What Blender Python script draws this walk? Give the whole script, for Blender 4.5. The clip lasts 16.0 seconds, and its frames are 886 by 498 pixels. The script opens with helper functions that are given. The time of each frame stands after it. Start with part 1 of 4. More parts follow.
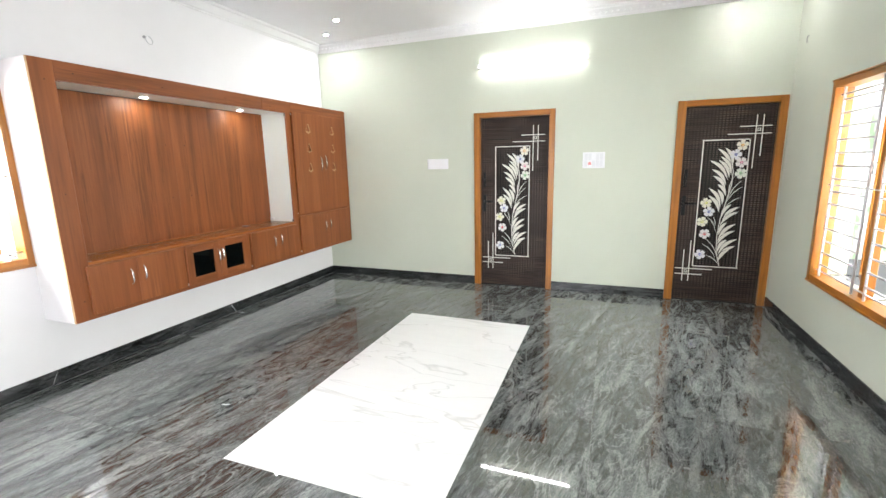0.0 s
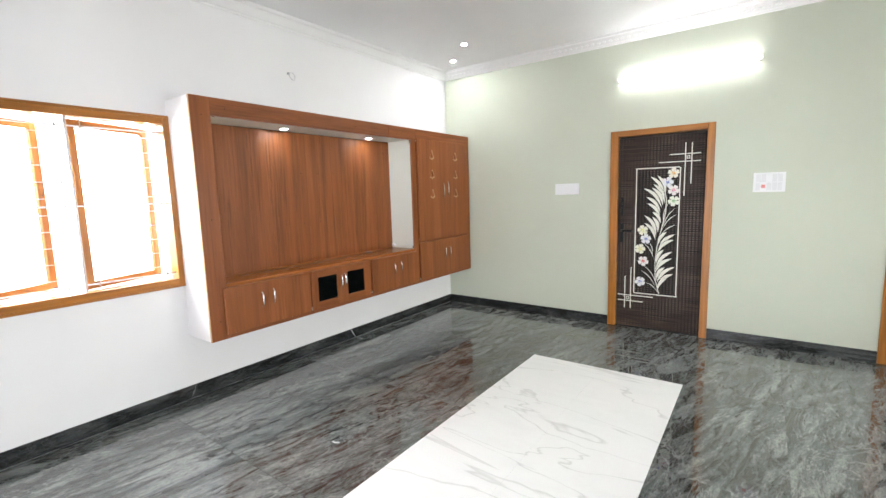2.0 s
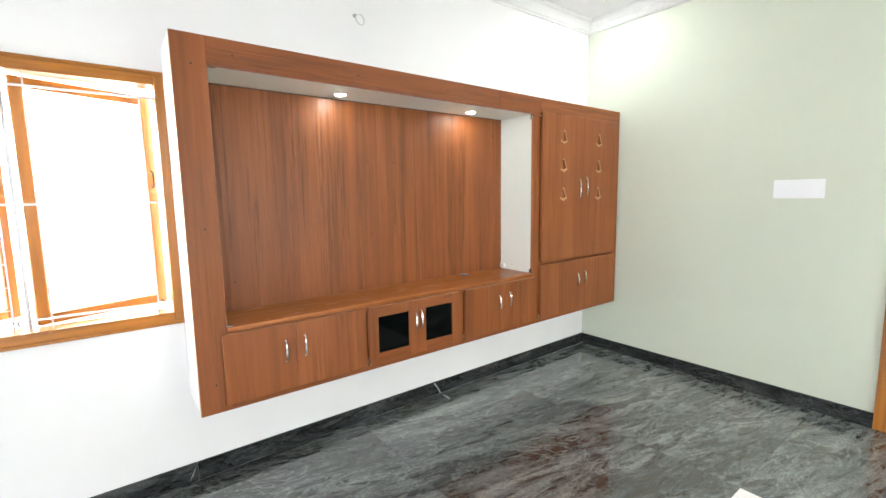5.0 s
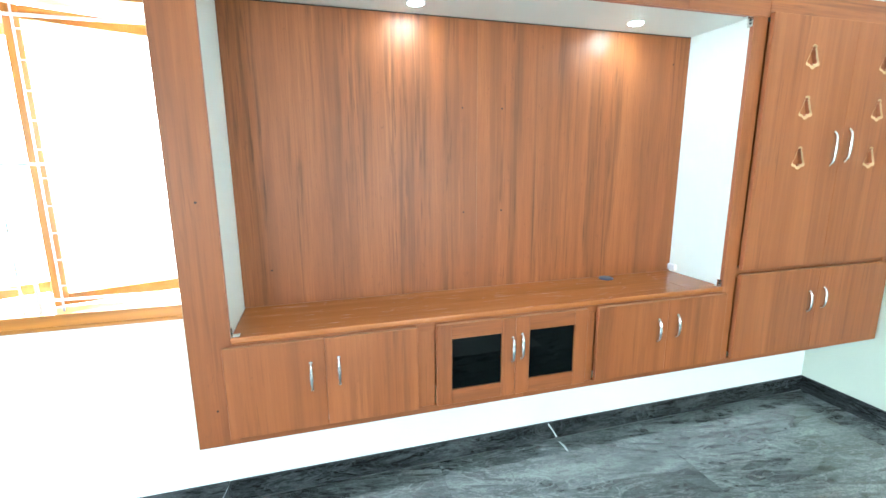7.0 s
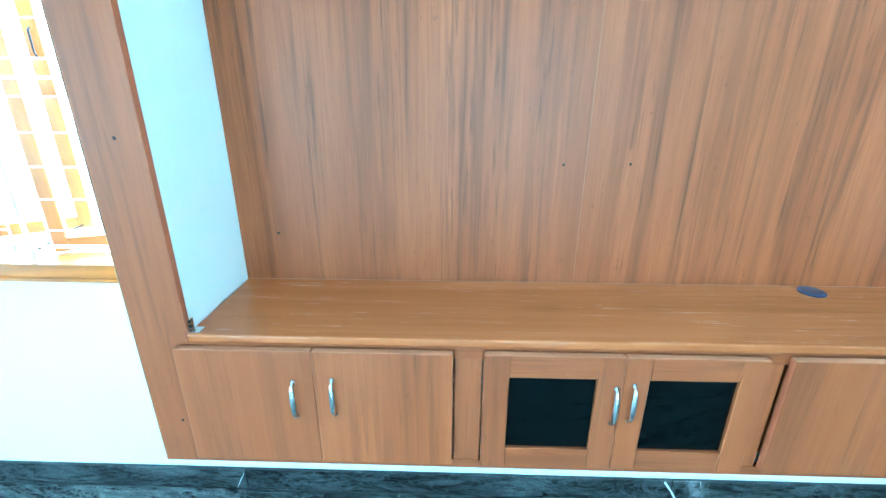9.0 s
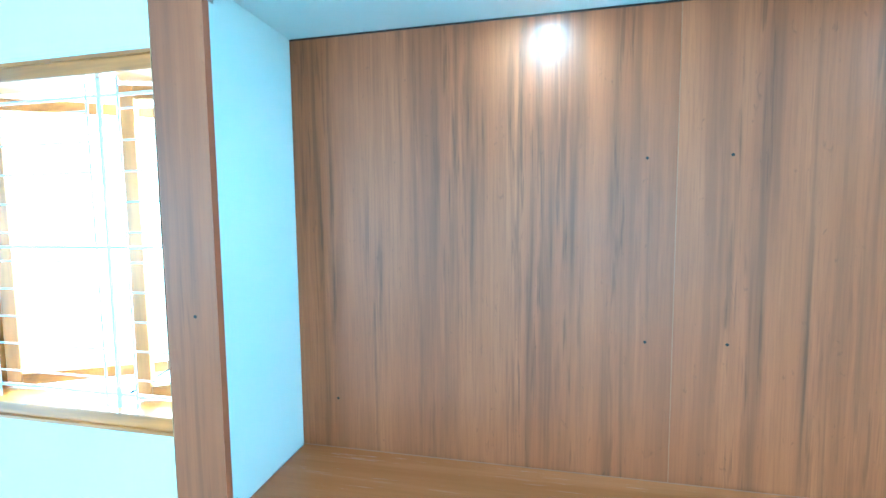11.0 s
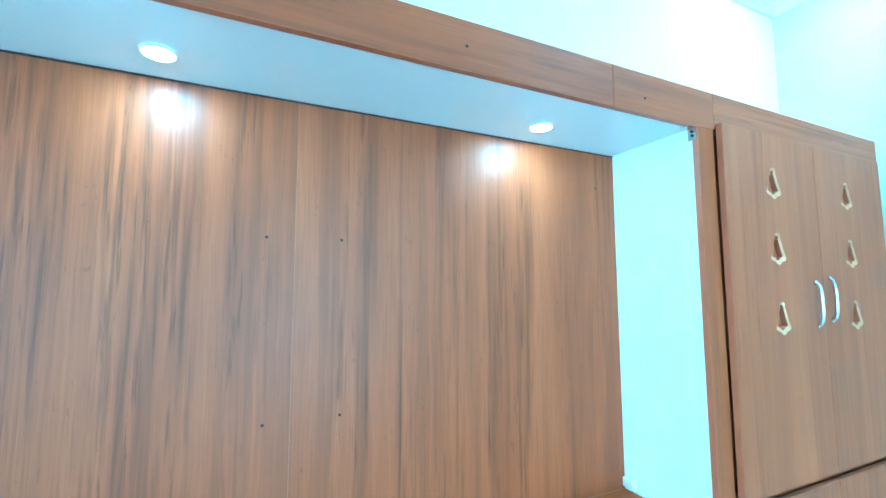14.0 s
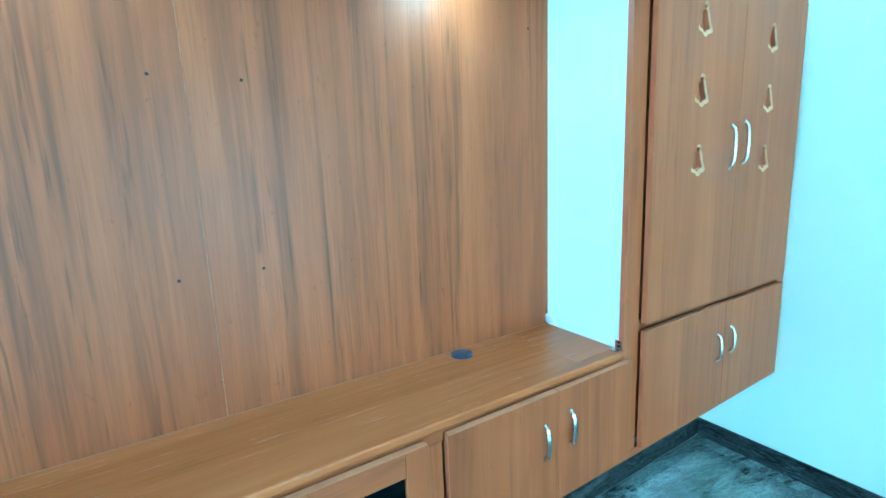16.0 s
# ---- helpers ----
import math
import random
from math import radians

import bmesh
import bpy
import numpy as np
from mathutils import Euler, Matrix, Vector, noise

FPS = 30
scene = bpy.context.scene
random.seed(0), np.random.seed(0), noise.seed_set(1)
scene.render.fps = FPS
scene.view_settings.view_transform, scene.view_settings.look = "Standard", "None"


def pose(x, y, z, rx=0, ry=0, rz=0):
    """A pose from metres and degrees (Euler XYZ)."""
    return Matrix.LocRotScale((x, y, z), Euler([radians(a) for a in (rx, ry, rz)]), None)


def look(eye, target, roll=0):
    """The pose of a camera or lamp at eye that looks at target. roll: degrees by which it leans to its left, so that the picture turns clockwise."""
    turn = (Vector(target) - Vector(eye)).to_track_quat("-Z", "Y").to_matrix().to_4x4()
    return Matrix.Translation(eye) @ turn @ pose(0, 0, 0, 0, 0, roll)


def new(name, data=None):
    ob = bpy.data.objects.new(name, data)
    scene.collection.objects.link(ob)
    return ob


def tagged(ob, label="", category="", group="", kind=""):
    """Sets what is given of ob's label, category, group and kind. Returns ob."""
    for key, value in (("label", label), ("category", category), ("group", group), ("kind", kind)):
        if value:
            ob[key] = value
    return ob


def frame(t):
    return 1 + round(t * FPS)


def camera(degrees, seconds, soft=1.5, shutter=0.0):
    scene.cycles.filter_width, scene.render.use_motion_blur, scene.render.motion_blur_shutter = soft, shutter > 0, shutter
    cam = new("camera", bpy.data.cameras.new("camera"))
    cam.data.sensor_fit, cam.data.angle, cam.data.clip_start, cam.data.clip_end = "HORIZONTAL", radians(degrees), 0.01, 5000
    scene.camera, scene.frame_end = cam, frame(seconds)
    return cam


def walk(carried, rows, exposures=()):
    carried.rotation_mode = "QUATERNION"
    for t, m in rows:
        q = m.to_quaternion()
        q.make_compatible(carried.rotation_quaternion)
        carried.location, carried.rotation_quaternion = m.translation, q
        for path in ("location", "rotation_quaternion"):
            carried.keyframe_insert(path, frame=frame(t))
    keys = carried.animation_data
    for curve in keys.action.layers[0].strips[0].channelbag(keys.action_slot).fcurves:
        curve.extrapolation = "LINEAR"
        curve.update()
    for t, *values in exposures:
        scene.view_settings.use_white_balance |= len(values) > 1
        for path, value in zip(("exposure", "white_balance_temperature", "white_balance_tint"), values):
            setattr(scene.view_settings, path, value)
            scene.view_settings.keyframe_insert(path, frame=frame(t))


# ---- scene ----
cam = camera(90.7, 16.0)
PATH = [
    (0, (3.701, 0.022, 1.518), (3.003, 1.856, 1.134), -1.2),
    (0.5, (3.676, 0.023, 1.524), (2.851, 1.814, 1.189), -1.1),
    (1, (3.616, 0.041, 1.518), (2.695, 1.79, 1.215), -1.4),
    (1.5, (3.551, 0.127, 1.507), (2.526, 1.822, 1.227), -1.8),
    (2, (3.482, 0.323, 1.511), (2.312, 1.925, 1.256), -1.7),
    (2.5, (3.372, 0.505, 1.506), (2.105, 2.033, 1.261), -1.4),
    (3, (3.192, 0.689, 1.507), (1.87, 2.171, 1.267), -1.1),
    (3.5, (3.046, 0.875, 1.5), (1.665, 2.302, 1.263), -1.2),
    (4, (2.899, 1.094, 1.514), (1.456, 2.458, 1.274), -1.1),
    (4.2, (2.835, 1.172, 1.501), (1.37, 2.512, 1.264), -1.1),
    (6.3, (2.132, 2.019, 1.516), (0.34, 2.843, 1.182), -0.8),
    (6.5, (2.066, 2.075, 1.513), (0.243, 2.819, 1.16), -0.9),
    (7, (1.921, 2.239, 1.488), (0.034, 2.779, 1.102), -0.4),
    (7.5, (1.779, 2.401, 1.479), (-0.136, 2.748, 1.019), -0.3),
    (8, (1.578, 2.491, 1.443), (-0.339, 2.687, 0.906), -0.2),
    (8.2, (1.494, 2.515, 1.437), (-0.413, 2.657, 0.85), 0.1),
    (10.3, (1.171, 2.622, 1.545), (-0.724, 2.194, 1.069), -1.1),
    (10.5, (1.179, 2.623, 1.55), (-0.737, 2.171, 1.199), -0.8),
    (11, (1.18, 2.616, 1.592), (-0.77, 2.197, 1.436), -0.6),
    (11.5, (1.186, 2.627, 1.608), (-0.792, 2.332, 1.634), 0.2),
    (12, (1.189, 2.662, 1.61), (-0.802, 2.575, 1.782), 0.8),
    (12.5, (1.179, 2.694, 1.605), (-0.801, 2.853, 1.837), 1.0),
    (13, (1.18, 2.729, 1.604), (-0.766, 3.128, 1.838), 0.7),
    (13.5, (1.18, 2.77, 1.601), (-0.701, 3.414, 1.818), 0.3),
    (14, (1.191, 2.813, 1.59), (-0.608, 3.666, 1.78), -0.1),
    (14.5, (1.2, 2.852, 1.574), (-0.529, 3.848, 1.7), -1.0),
    (15, (1.199, 2.876, 1.565), (-0.488, 3.949, 1.528), -1.3),
    (15.5, (1.191, 2.882, 1.535), (-0.472, 3.975, 1.333), -1.8),
    (16, (1.188, 2.887, 1.485), (-0.49, 3.924, 1.151), -2.3),
]
walk(cam, [(t, look(eye, target, roll)) for t, eye, target, roll in PATH],
     exposures=[(0, 0.36, 6350, 11), (1.5, 0.22, 6350, 11), (2.5, 0.14, 6350, 11), (4.2, 0.23, 6350, 10), (6.3, 1.06, 5850, 0), (7.0, 1.24, 5150, -8), (7.5, 1.33, 4480, -16), (8.2, 1.53, 3960, -25),
                (10.3, 1.43, 3410, -27), (11.2, 1.33, 3300, -29), (12.4, 1.34, 3250, -30), (13.1, 1.36, 3310, -28), (14.0, 1.33, 3310, -28), (15.2, 1.19, 3310, -32), (16.0, 1.17, 3410, -34)])

# ---- plan: metres; media wall at x = 0, sage wall at y = 5.245, floor at z = 0 ----
X0, X1 = 0.0, 5.272
Y0, Y1 = -2.4, 5.245
H = 3.07
WT = 0.23


# ---- light ----
world = bpy.data.worlds.new("sky")
scene.world = world
world.use_nodes = True
wn = world.node_tree
sky = wn.nodes.new("ShaderNodeTexSky")
sky.sky_type = "NISHITA"
sky.sun_disc = False
sky.sun_elevation = radians(50)
sky.sun_rotation = radians(200)
wn.nodes["Background"].inputs["Strength"].default_value = 0.12
wn.links.new(sky.outputs["Color"], wn.nodes["Background"].inputs["Color"])

sun = new("sun", bpy.data.lights.new("sun", "SUN"))
sun.data.energy, sun.data.angle, sun.data.color = 2.0, radians(4), (1.0, 0.96, 0.9)
sun.matrix_world = look((0, -10, 20), (0, 0, 0))


def sky_lamp(name, m, w, h, watts, color):
    """An area lamp in place of daylight, outside a window or an added opening."""
    ob = new(name, bpy.data.lights.new(name, "AREA"))
    ob.data.shape, ob.data.size, ob.data.size_y, ob.data.energy, ob.data.color = "RECTANGLE", w, h, watts, color
    ob.matrix_world = m
    return ob


sky_lamp("daylight_west", look((-0.95, 1.18, 2.05), (4.6, 2.0, 1.2)), 2.0, 1.6, 215, (0.98, 0.98, 0.98))
sky_lamp("daylight_east", look((5.272 + 0.75, 3.45, 1.45), (2.0, 3.4, 1.35)), 1.6, 1.8, 105, (0.98, 1.0, 0.955))
# Fill lamp behind an unseen opening added to the east wall, for sheen
sky_lamp("daylight_entrance", look((5.272 + 0.7, -0.1, 1.35), (2.0, 0.9, 1.0)), 1.9, 2.0, 72, (1.0, 0.985, 0.965))
# Fill lamp outside the unseen south opening, added to light north-side faces
sky_lamp("daylight_south", look((2.5, -3.3, 1.5), (2.3, 3, 1.0)), 2.6, 2.2, 55, (0.98, 0.98, 1.0))
TUBE, SPOT, NICHE = 31.0, 760.0, 165.0


# ---- materials ----
def mat(name, color, rough=0.5, metal=0.0, spec=0.5, emit=0.0):
    m = bpy.data.materials.new(name)
    m.use_nodes = True
    b = m.node_tree.nodes["Principled BSDF"]
    b.inputs["Base Color"].default_value = (*color, 1)
    b.inputs["Roughness"].default_value = rough
    b.inputs["Metallic"].default_value = metal
    b.inputs["Specular IOR Level"].default_value = spec
    if emit:
        b.inputs["Emission Color"].default_value = (*color, 1)
        b.inputs["Emission Strength"].default_value = emit
    return m


def nodes_of(m):
    t = m.node_tree
    return t, t.nodes["Principled BSDF"], t.nodes.new, t.links.new


def coords(m, scale=(1, 1, 1), turn=(0, 0, 0), own=0.0):
    """Object coordinates, turned and then scaled; own shifts them by a chance amount for each object."""
    t, b, n, l = nodes_of(m)
    c, mp = n("ShaderNodeTexCoord"), n("ShaderNodeMapping")
    mp.inputs["Scale"].default_value = scale
    source = c.outputs["Object"]
    if any(turn):
        tn = n("ShaderNodeMapping")
        tn.inputs["Rotation"].default_value = [radians(a) for a in turn]
        l(source, tn.inputs["Vector"])
        source = tn.outputs["Vector"]
    l(source, mp.inputs["Vector"])
    if own:
        info, mul = n("ShaderNodeObjectInfo"), n("ShaderNodeMath")
        mul.operation, mul.inputs[1].default_value = "MULTIPLY", own
        l(info.outputs["Random"], mul.inputs[0])
        l(mul.outputs[0], mp.inputs["Location"])
    return mp.outputs["Vector"]


def noise_of(m, vec, scale, detail=4.0, rough=0.55, warp=0.0):
    t, b, n, l = nodes_of(m)
    x = n("ShaderNodeTexNoise")
    x.inputs["Scale"].default_value, x.inputs["Detail"].default_value = scale, detail
    x.inputs["Roughness"].default_value, x.inputs["Distortion"].default_value = rough, warp
    l(vec, x.inputs["Vector"])
    return x.outputs["Fac"]


def ramp(m, fac, *stops):
    t, b, n, l = nodes_of(m)
    r = n("ShaderNodeValToRGB")
    e = r.color_ramp.elements
    while len(e) < len(stops):
        e.new(0.5)
    for el, (p, c) in zip(e, stops):
        el.position = p
        el.color = (*c, 1) if len(c) == 3 else c
    l(fac, r.inputs["Fac"])
    return r.outputs["Color"]


def mix(m, fac, a, b2, how="MIX"):
    t, b, n, l = nodes_of(m)
    x = n("ShaderNodeMix")
    x.data_type, x.blend_type = "RGBA", how
    for k, v in ((0, fac), (6, a), (7, b2)):
        if isinstance(v, float):
            x.inputs[k].default_value = v
        elif isinstance(v, tuple):
            x.inputs[k].default_value = (*v, 1)
        else:
            l(v, x.inputs[k])
    return x.outputs[2]


def bump(m, height, strength=0.1, dist=0.002):
    t, b, n, l = nodes_of(m)
    x = n("ShaderNodeBump")
    x.inputs["Strength"].default_value, x.inputs["Distance"].default_value = strength, dist
    l(height, x.inputs["Height"])
    l(x.outputs["Normal"], b.inputs["Normal"])


def base(m, col):
    t, b, n, l = nodes_of(m)
    l(col, b.inputs["Base Color"])


def rough_from(m, fac, lo, hi):
    t, b, n, l = nodes_of(m)
    x = n("ShaderNodeMapRange")
    x.inputs["To Min"].default_value, x.inputs["To Max"].default_value = lo, hi
    l(fac, x.inputs["Value"])
    l(x.outputs["Result"], b.inputs["Roughness"])


def paint(name, color, rough=0.55):
    """Rolled emulsion: slight mottling, fine roller stipple, faint large unevenness."""
    m = mat(name, color, rough, spec=0.3)
    v = coords(m)
    big, fine = noise_of(m, v, 1.3, 5), noise_of(m, v, 260, 2)
    lo = tuple(c * 0.955 for c in color)
    base(m, ramp(m, big, (0.3, lo), (0.7, color)))
    bump(m, mix(m, 0.3, fine, noise_of(m, v, 14, 3)), 0.12, 0.0015)
    return m


def laminate(name, grain, dark, mid, light, rough=0.43, own=7.0, bold=1.0):
    """Teak laminate: soft broad figure, fine grain, clusters of thin dark streaks and small flecks along the axis grain."""
    m = mat(name, mid, rough, spec=0.38)
    deep = tuple(c * 0.74 for c in dark)

    def along(k):
        return {"z": (1, 1, k), "y": (1, k, 1), "x": (k, 1, 1)}[grain]

    def grey(v):
        return (v * bold,) * 3

    fig = noise_of(m, coords(m, along(0.07), own=own), 6, 4, 0.6, 0.6)
    col = ramp(m, fig, (0.30, tuple((a + 2 * b2) / 3 for a, b2 in zip(dark, mid))), (0.5, mid), (0.70, light))
    fine = noise_of(m, coords(m, along(0.03), own=own), 170, 5, 0.7, 0.3)
    col = mix(m, ramp(m, fine, (0.36, grey(0.34)), (0.54, (0, 0, 0))), col, dark)
    zone = noise_of(m, coords(m, along(0.07), own=own + 5), 8, 2, 0.5, 0.4)
    gate = ramp(m, zone, (0.45, (0, 0, 0)), (0.57, (1, 1, 1)))
    streak = noise_of(m, coords(m, along(0.030), own=own), 44, 4, 0.6, 0.3)
    col = mix(m, mix(m, gate, (0.0, 0.0, 0.0), ramp(m, streak, (0.47, (0, 0, 0)), (0.63, grey(0.64)))), col, deep)
    broad = noise_of(m, coords(m, along(0.03), own=own + 2), 17, 3, 0.55, 0.3)
    col = mix(m, ramp(m, broad, (0.48, (0, 0, 0)), (0.70, grey(0.42))), col, deep)
    short = noise_of(m, coords(m, along(0.05), own=own + 3), 85, 3, 0.55, 0.2)
    col = mix(m, mix(m, gate, (0.0, 0.0, 0.0), ramp(m, short, (0.57, (0, 0, 0)), (0.68, grey(0.56)))), col, tuple(c * 0.75 for c in deep))
    pale = noise_of(m, coords(m, along(0.035), own=own + 9), 50, 3, 0.55, 0.2)
    col = mix(m, ramp(m, pale, (0.62, (0, 0, 0)), (0.74, grey(0.26))), col, tuple(min(1, c * 1.25) for c in light))
    fleck = noise_of(m, coords(m, along(0.4), own=own + 4), 42, 3, 0.6, 1.4)
    col = mix(m, ramp(m, fleck, (0.66, (0, 0, 0)), (0.74, grey(0.42))), col, tuple(c * 0.6 for c in dark))
    base(m, col)
    rough_from(m, fine, rough - 0.05, rough + 0.08)
    if bold > 0.5:
        bump(m, fine, 0.12, 0.0006)
    return m


def polished_wood(name, grain, color):
    """Varnished timber of the door and window frames."""
    m = mat(name, color, 0.28, spec=0.5)
    sc = {"z": (1, 1, 0.05), "y": (1, 0.05, 1), "x": (0.05, 1, 1)}[grain]
    f = noise_of(m, coords(m, sc, own=5), 30, 4, 0.6, 0.4)
    base(m, ramp(m, f, (0.3, tuple(c * 0.6 for c in color)), (0.6, color), (0.8, tuple(min(1, c * 1.2) for c in color))))
    bump(m, f, 0.1, 0.0008)
    return m


def granite(name, lo, mid, hi, rough, lean=12, run="y", gloss=0.7, ior=1.5, size=1.0):
    """Polished grey stone-look tile: drawn-out drifts, dark wisps, pale curls and fine grit, shifted from tile to tile."""
    m = mat(name, mid, rough, spec=gloss)
    m.node_tree.nodes["Principled BSDF"].inputs["IOR"].default_value = ior

    def drawn(k, own):
        return coords(m, (1, k, 1) if run == "y" else (k, 1, 1), (0, 0, lean), own=own)

    deep, bright = tuple(c * 0.35 for c in lo), tuple(min(1, c * 1.3) for c in hi)
    drift = noise_of(m, drawn(0.26, 23.0), 3.4 * size, 7, 0.62, 1.5)
    col = ramp(m, drift, (0.36, lo), (0.5, mid), (0.64, hi))
    wisp = noise_of(m, drawn(0.2, 31.0), 8 * size, 7, 0.64, 2.6)
    col = mix(m, ramp(m, wisp, (0.49, (0, 0, 0)), (0.58, (0.8, 0.8, 0.8))), col, deep)
    thin = noise_of(m, drawn(0.16, 17.0), 34 * size, 6, 0.7, 1.6)
    col = mix(m, ramp(m, thin, (0.50, (0, 0, 0)), (0.64, (0.38, 0.38, 0.38))), col, hi)
    patch = ramp(m, noise_of(m, drawn(0.6, 37.0), 2.6 * size, 2, 0.5), (0.42, (0, 0, 0)), (0.55, (1, 1, 1)))
    curl = noise_of(m, drawn(0.34, 11.0), 5.5 * size, 4, 0.52, 3.4)
    col = mix(m, mix(m, patch, (0.0, 0.0, 0.0), ramp(m, curl, (0.465, (0, 0, 0)), (0.5, (0.58, 0.58, 0.58)), (0.535, (0, 0, 0)))), col, bright)
    lick = noise_of(m, drawn(0.24, 43.0), 11 * size, 5, 0.6, 2.4)
    col = mix(m, ramp(m, lick, (0.47, (0, 0, 0)), (0.5, (0.3, 0.3, 0.3)), (0.53, (0, 0, 0))), col, bright)
    fleck = noise_of(m, drawn(0.45, 41.0), 95, 5, 0.75, 0.4)
    col = mix(m, ramp(m, fleck, (0.48, (0, 0, 0)), (0.58, (0.34, 0.34, 0.34))), col, deep)
    grit = noise_of(m, coords(m, (1, 0.6, 1), own=3.0), 210, 3, 0.8)
    col = mix(m, ramp(m, grit, (0.36, (0.5, 0.5, 0.5)), (0.5, (0, 0, 0))), col, deep)
    base(m, col)
    rough_from(m, drift, rough, rough + 0.015)
    return m


def marble(name):
    m = mat(name, (0.80, 0.80, 0.79), 0.05, spec=0.35)
    t, _, n, l = nodes_of(m)
    geo, mp = n("ShaderNodeNewGeometry"), n("ShaderNodeMapping")
    mp.inputs["Scale"].default_value, mp.inputs["Rotation"].default_value = (0.5, 1.6, 1), (0, 0, radians(-9))
    l(geo.outputs["Position"], mp.inputs["Vector"])
    v = mp.outputs["Vector"]
    vein = noise_of(m, v, 1.5, 3.5, 0.5, 1.0)
    col = ramp(m, vein, (0.484, (0.82, 0.82, 0.815)), (0.500, (0.56, 0.56, 0.55)), (0.508, (0.82, 0.82, 0.815)))
    soft = noise_of(m, v, 3.1, 5, 0.6, 1.0)
    col2 = ramp(m, soft, (0.35, (0.76, 0.76, 0.76)), (0.55, (0.84, 0.84, 0.835)))
    base(m, mix(m, 0.35, col, col2))
    return m


M_white = paint("white_emulsion", (0.83, 0.82, 0.83))
M_sage = paint("sage_emulsion", (0.605, 0.637, 0.538))
M_ceil = paint("ceiling_white", (0.80, 0.79, 0.795), 0.7)
M_mould = paint("moulding_white", (0.82, 0.81, 0.81), 0.5)
M_wood = laminate("teak_laminate_upright", "z", (0.142, 0.038, 0.0092), (0.262, 0.0778, 0.0188), (0.325, 0.1028, 0.0292))
M_woodh = laminate("teak_laminate_level", "y", (0.142, 0.038, 0.0092), (0.262, 0.0778, 0.0188), (0.325, 0.1028, 0.0292), bold=0.75)
M_wood_door = laminate("teak_laminate_door", "z", (0.142, 0.038, 0.0092), (0.262, 0.0778, 0.0188), (0.325, 0.1028, 0.0292), bold=0.55)
M_top = mat("pale_door_top", (0.36, 0.15, 0.065), 0.7)
M_counter = laminate("teak_laminate_counter", "y", (0.24, 0.078, 0.021), (0.34, 0.115, 0.032), (0.40, 0.142, 0.043), rough=0.24, bold=0.45)
M_edge = mat("edge_band", (0.36, 0.115, 0.045), 0.4)
M_inner = paint("white_laminate", (0.81, 0.845, 0.80), 0.4)
M_frame_z = polished_wood("frame_timber_upright", "z", (0.41, 0.150, 0.018))
M_frame_x = polished_wood("frame_timber_level_x", "x", (0.41, 0.150, 0.018))
M_frame_y = polished_wood("frame_timber_level_y", "y", (0.41, 0.150, 0.018))
M_floor = granite("grey_granite_tile", (0.042, 0.0455, 0.0435), (0.130, 0.144, 0.140), (0.262, 0.275, 0.267), 0.012, gloss=1.0, ior=1.6)
M_skirt = granite("dark_granite_skirting_y", (0.011, 0.012, 0.0125), (0.027, 0.029, 0.030), (0.078, 0.083, 0.084), 0.1, 0, "y", 0.45, size=1.6)
M_skirt_x = granite("dark_granite_skirting_x", (0.011, 0.012, 0.0125), (0.027, 0.029, 0.030), (0.078, 0.083, 0.084), 0.1, 0, "x", 0.45, size=1.6)
M_marble = marble("white_marble_tile")
M_grout = mat("grout", (0.22, 0.22, 0.215), 0.9)
M_mark = mat("pale_grey_mark", (0.55, 0.56, 0.57), 0.8)
M_chrome = mat("satin_chrome", (0.72, 0.71, 0.69), 0.24, 1.0)
M_black = mat("black_metal", (0.012, 0.012, 0.013), 0.35, 0.6)
M_glassblack = mat("smoked_glass", (0.002, 0.003, 0.003), 0.02, spec=0.12)
M_plastic = mat("white_plastic", (0.82, 0.82, 0.84), 0.3)
M_rocker = mat("grey_white_rocker", (0.78, 0.78, 0.80), 0.25)
M_red = mat("red_indicator", (0.78, 0.30, 0.30), 0.3)
M_raw = mat("raw_plywood_edge", (0.47, 0.29, 0.15), 0.8)
M_pale = mat("pale_joint", (0.27, 0.105, 0.04), 0.6)
M_cap = mat("blue_black_plastic", (0.025, 0.035, 0.075), 0.35)
M_grill = mat("white_enamel_steel", (0.78, 0.77, 0.79), 0.35)
M_wire = mat("grey_wire", (0.35, 0.35, 0.36), 0.5)
M_wire2 = mat("pale_grey_wire", (0.5, 0.5, 0.52), 0.5)
M_hole = mat("screw_hole_dark", (0.02, 0.01, 0.008), 0.8)
M_lamp = mat("lamp_glow", (1.0, 0.985, 0.96), 0.5, emit=SPOT)
M_lampn = mat("niche_lamp_glow", (0.92, 1.0, 0.97), 0.5, emit=NICHE)
M_tube = mat("tube_glow", (1.0, 1.0, 0.98), 0.5, emit=TUBE)
M_artw = mat("ivory_print", (0.78, 0.77, 0.70), 0.45)
M_artg = mat("print_grey_line", (0.38, 0.36, 0.33), 0.45)
M_artbg = mat("print_black_ground", (0.010, 0.009, 0.012), 0.45, spec=0.25)
PETAL = [mat("petal_cream", (0.82, 0.78, 0.68), 0.45), mat("petal_lilac", (0.77, 0.77, 0.80), 0.45), mat("petal_pink", (0.81, 0.76, 0.74), 0.45),
         mat("petal_green", (0.76, 0.79, 0.70), 0.45), mat("petal_yellow", (0.79, 0.78, 0.64), 0.45), mat("petal_white", (0.80, 0.78, 0.76), 0.45)]
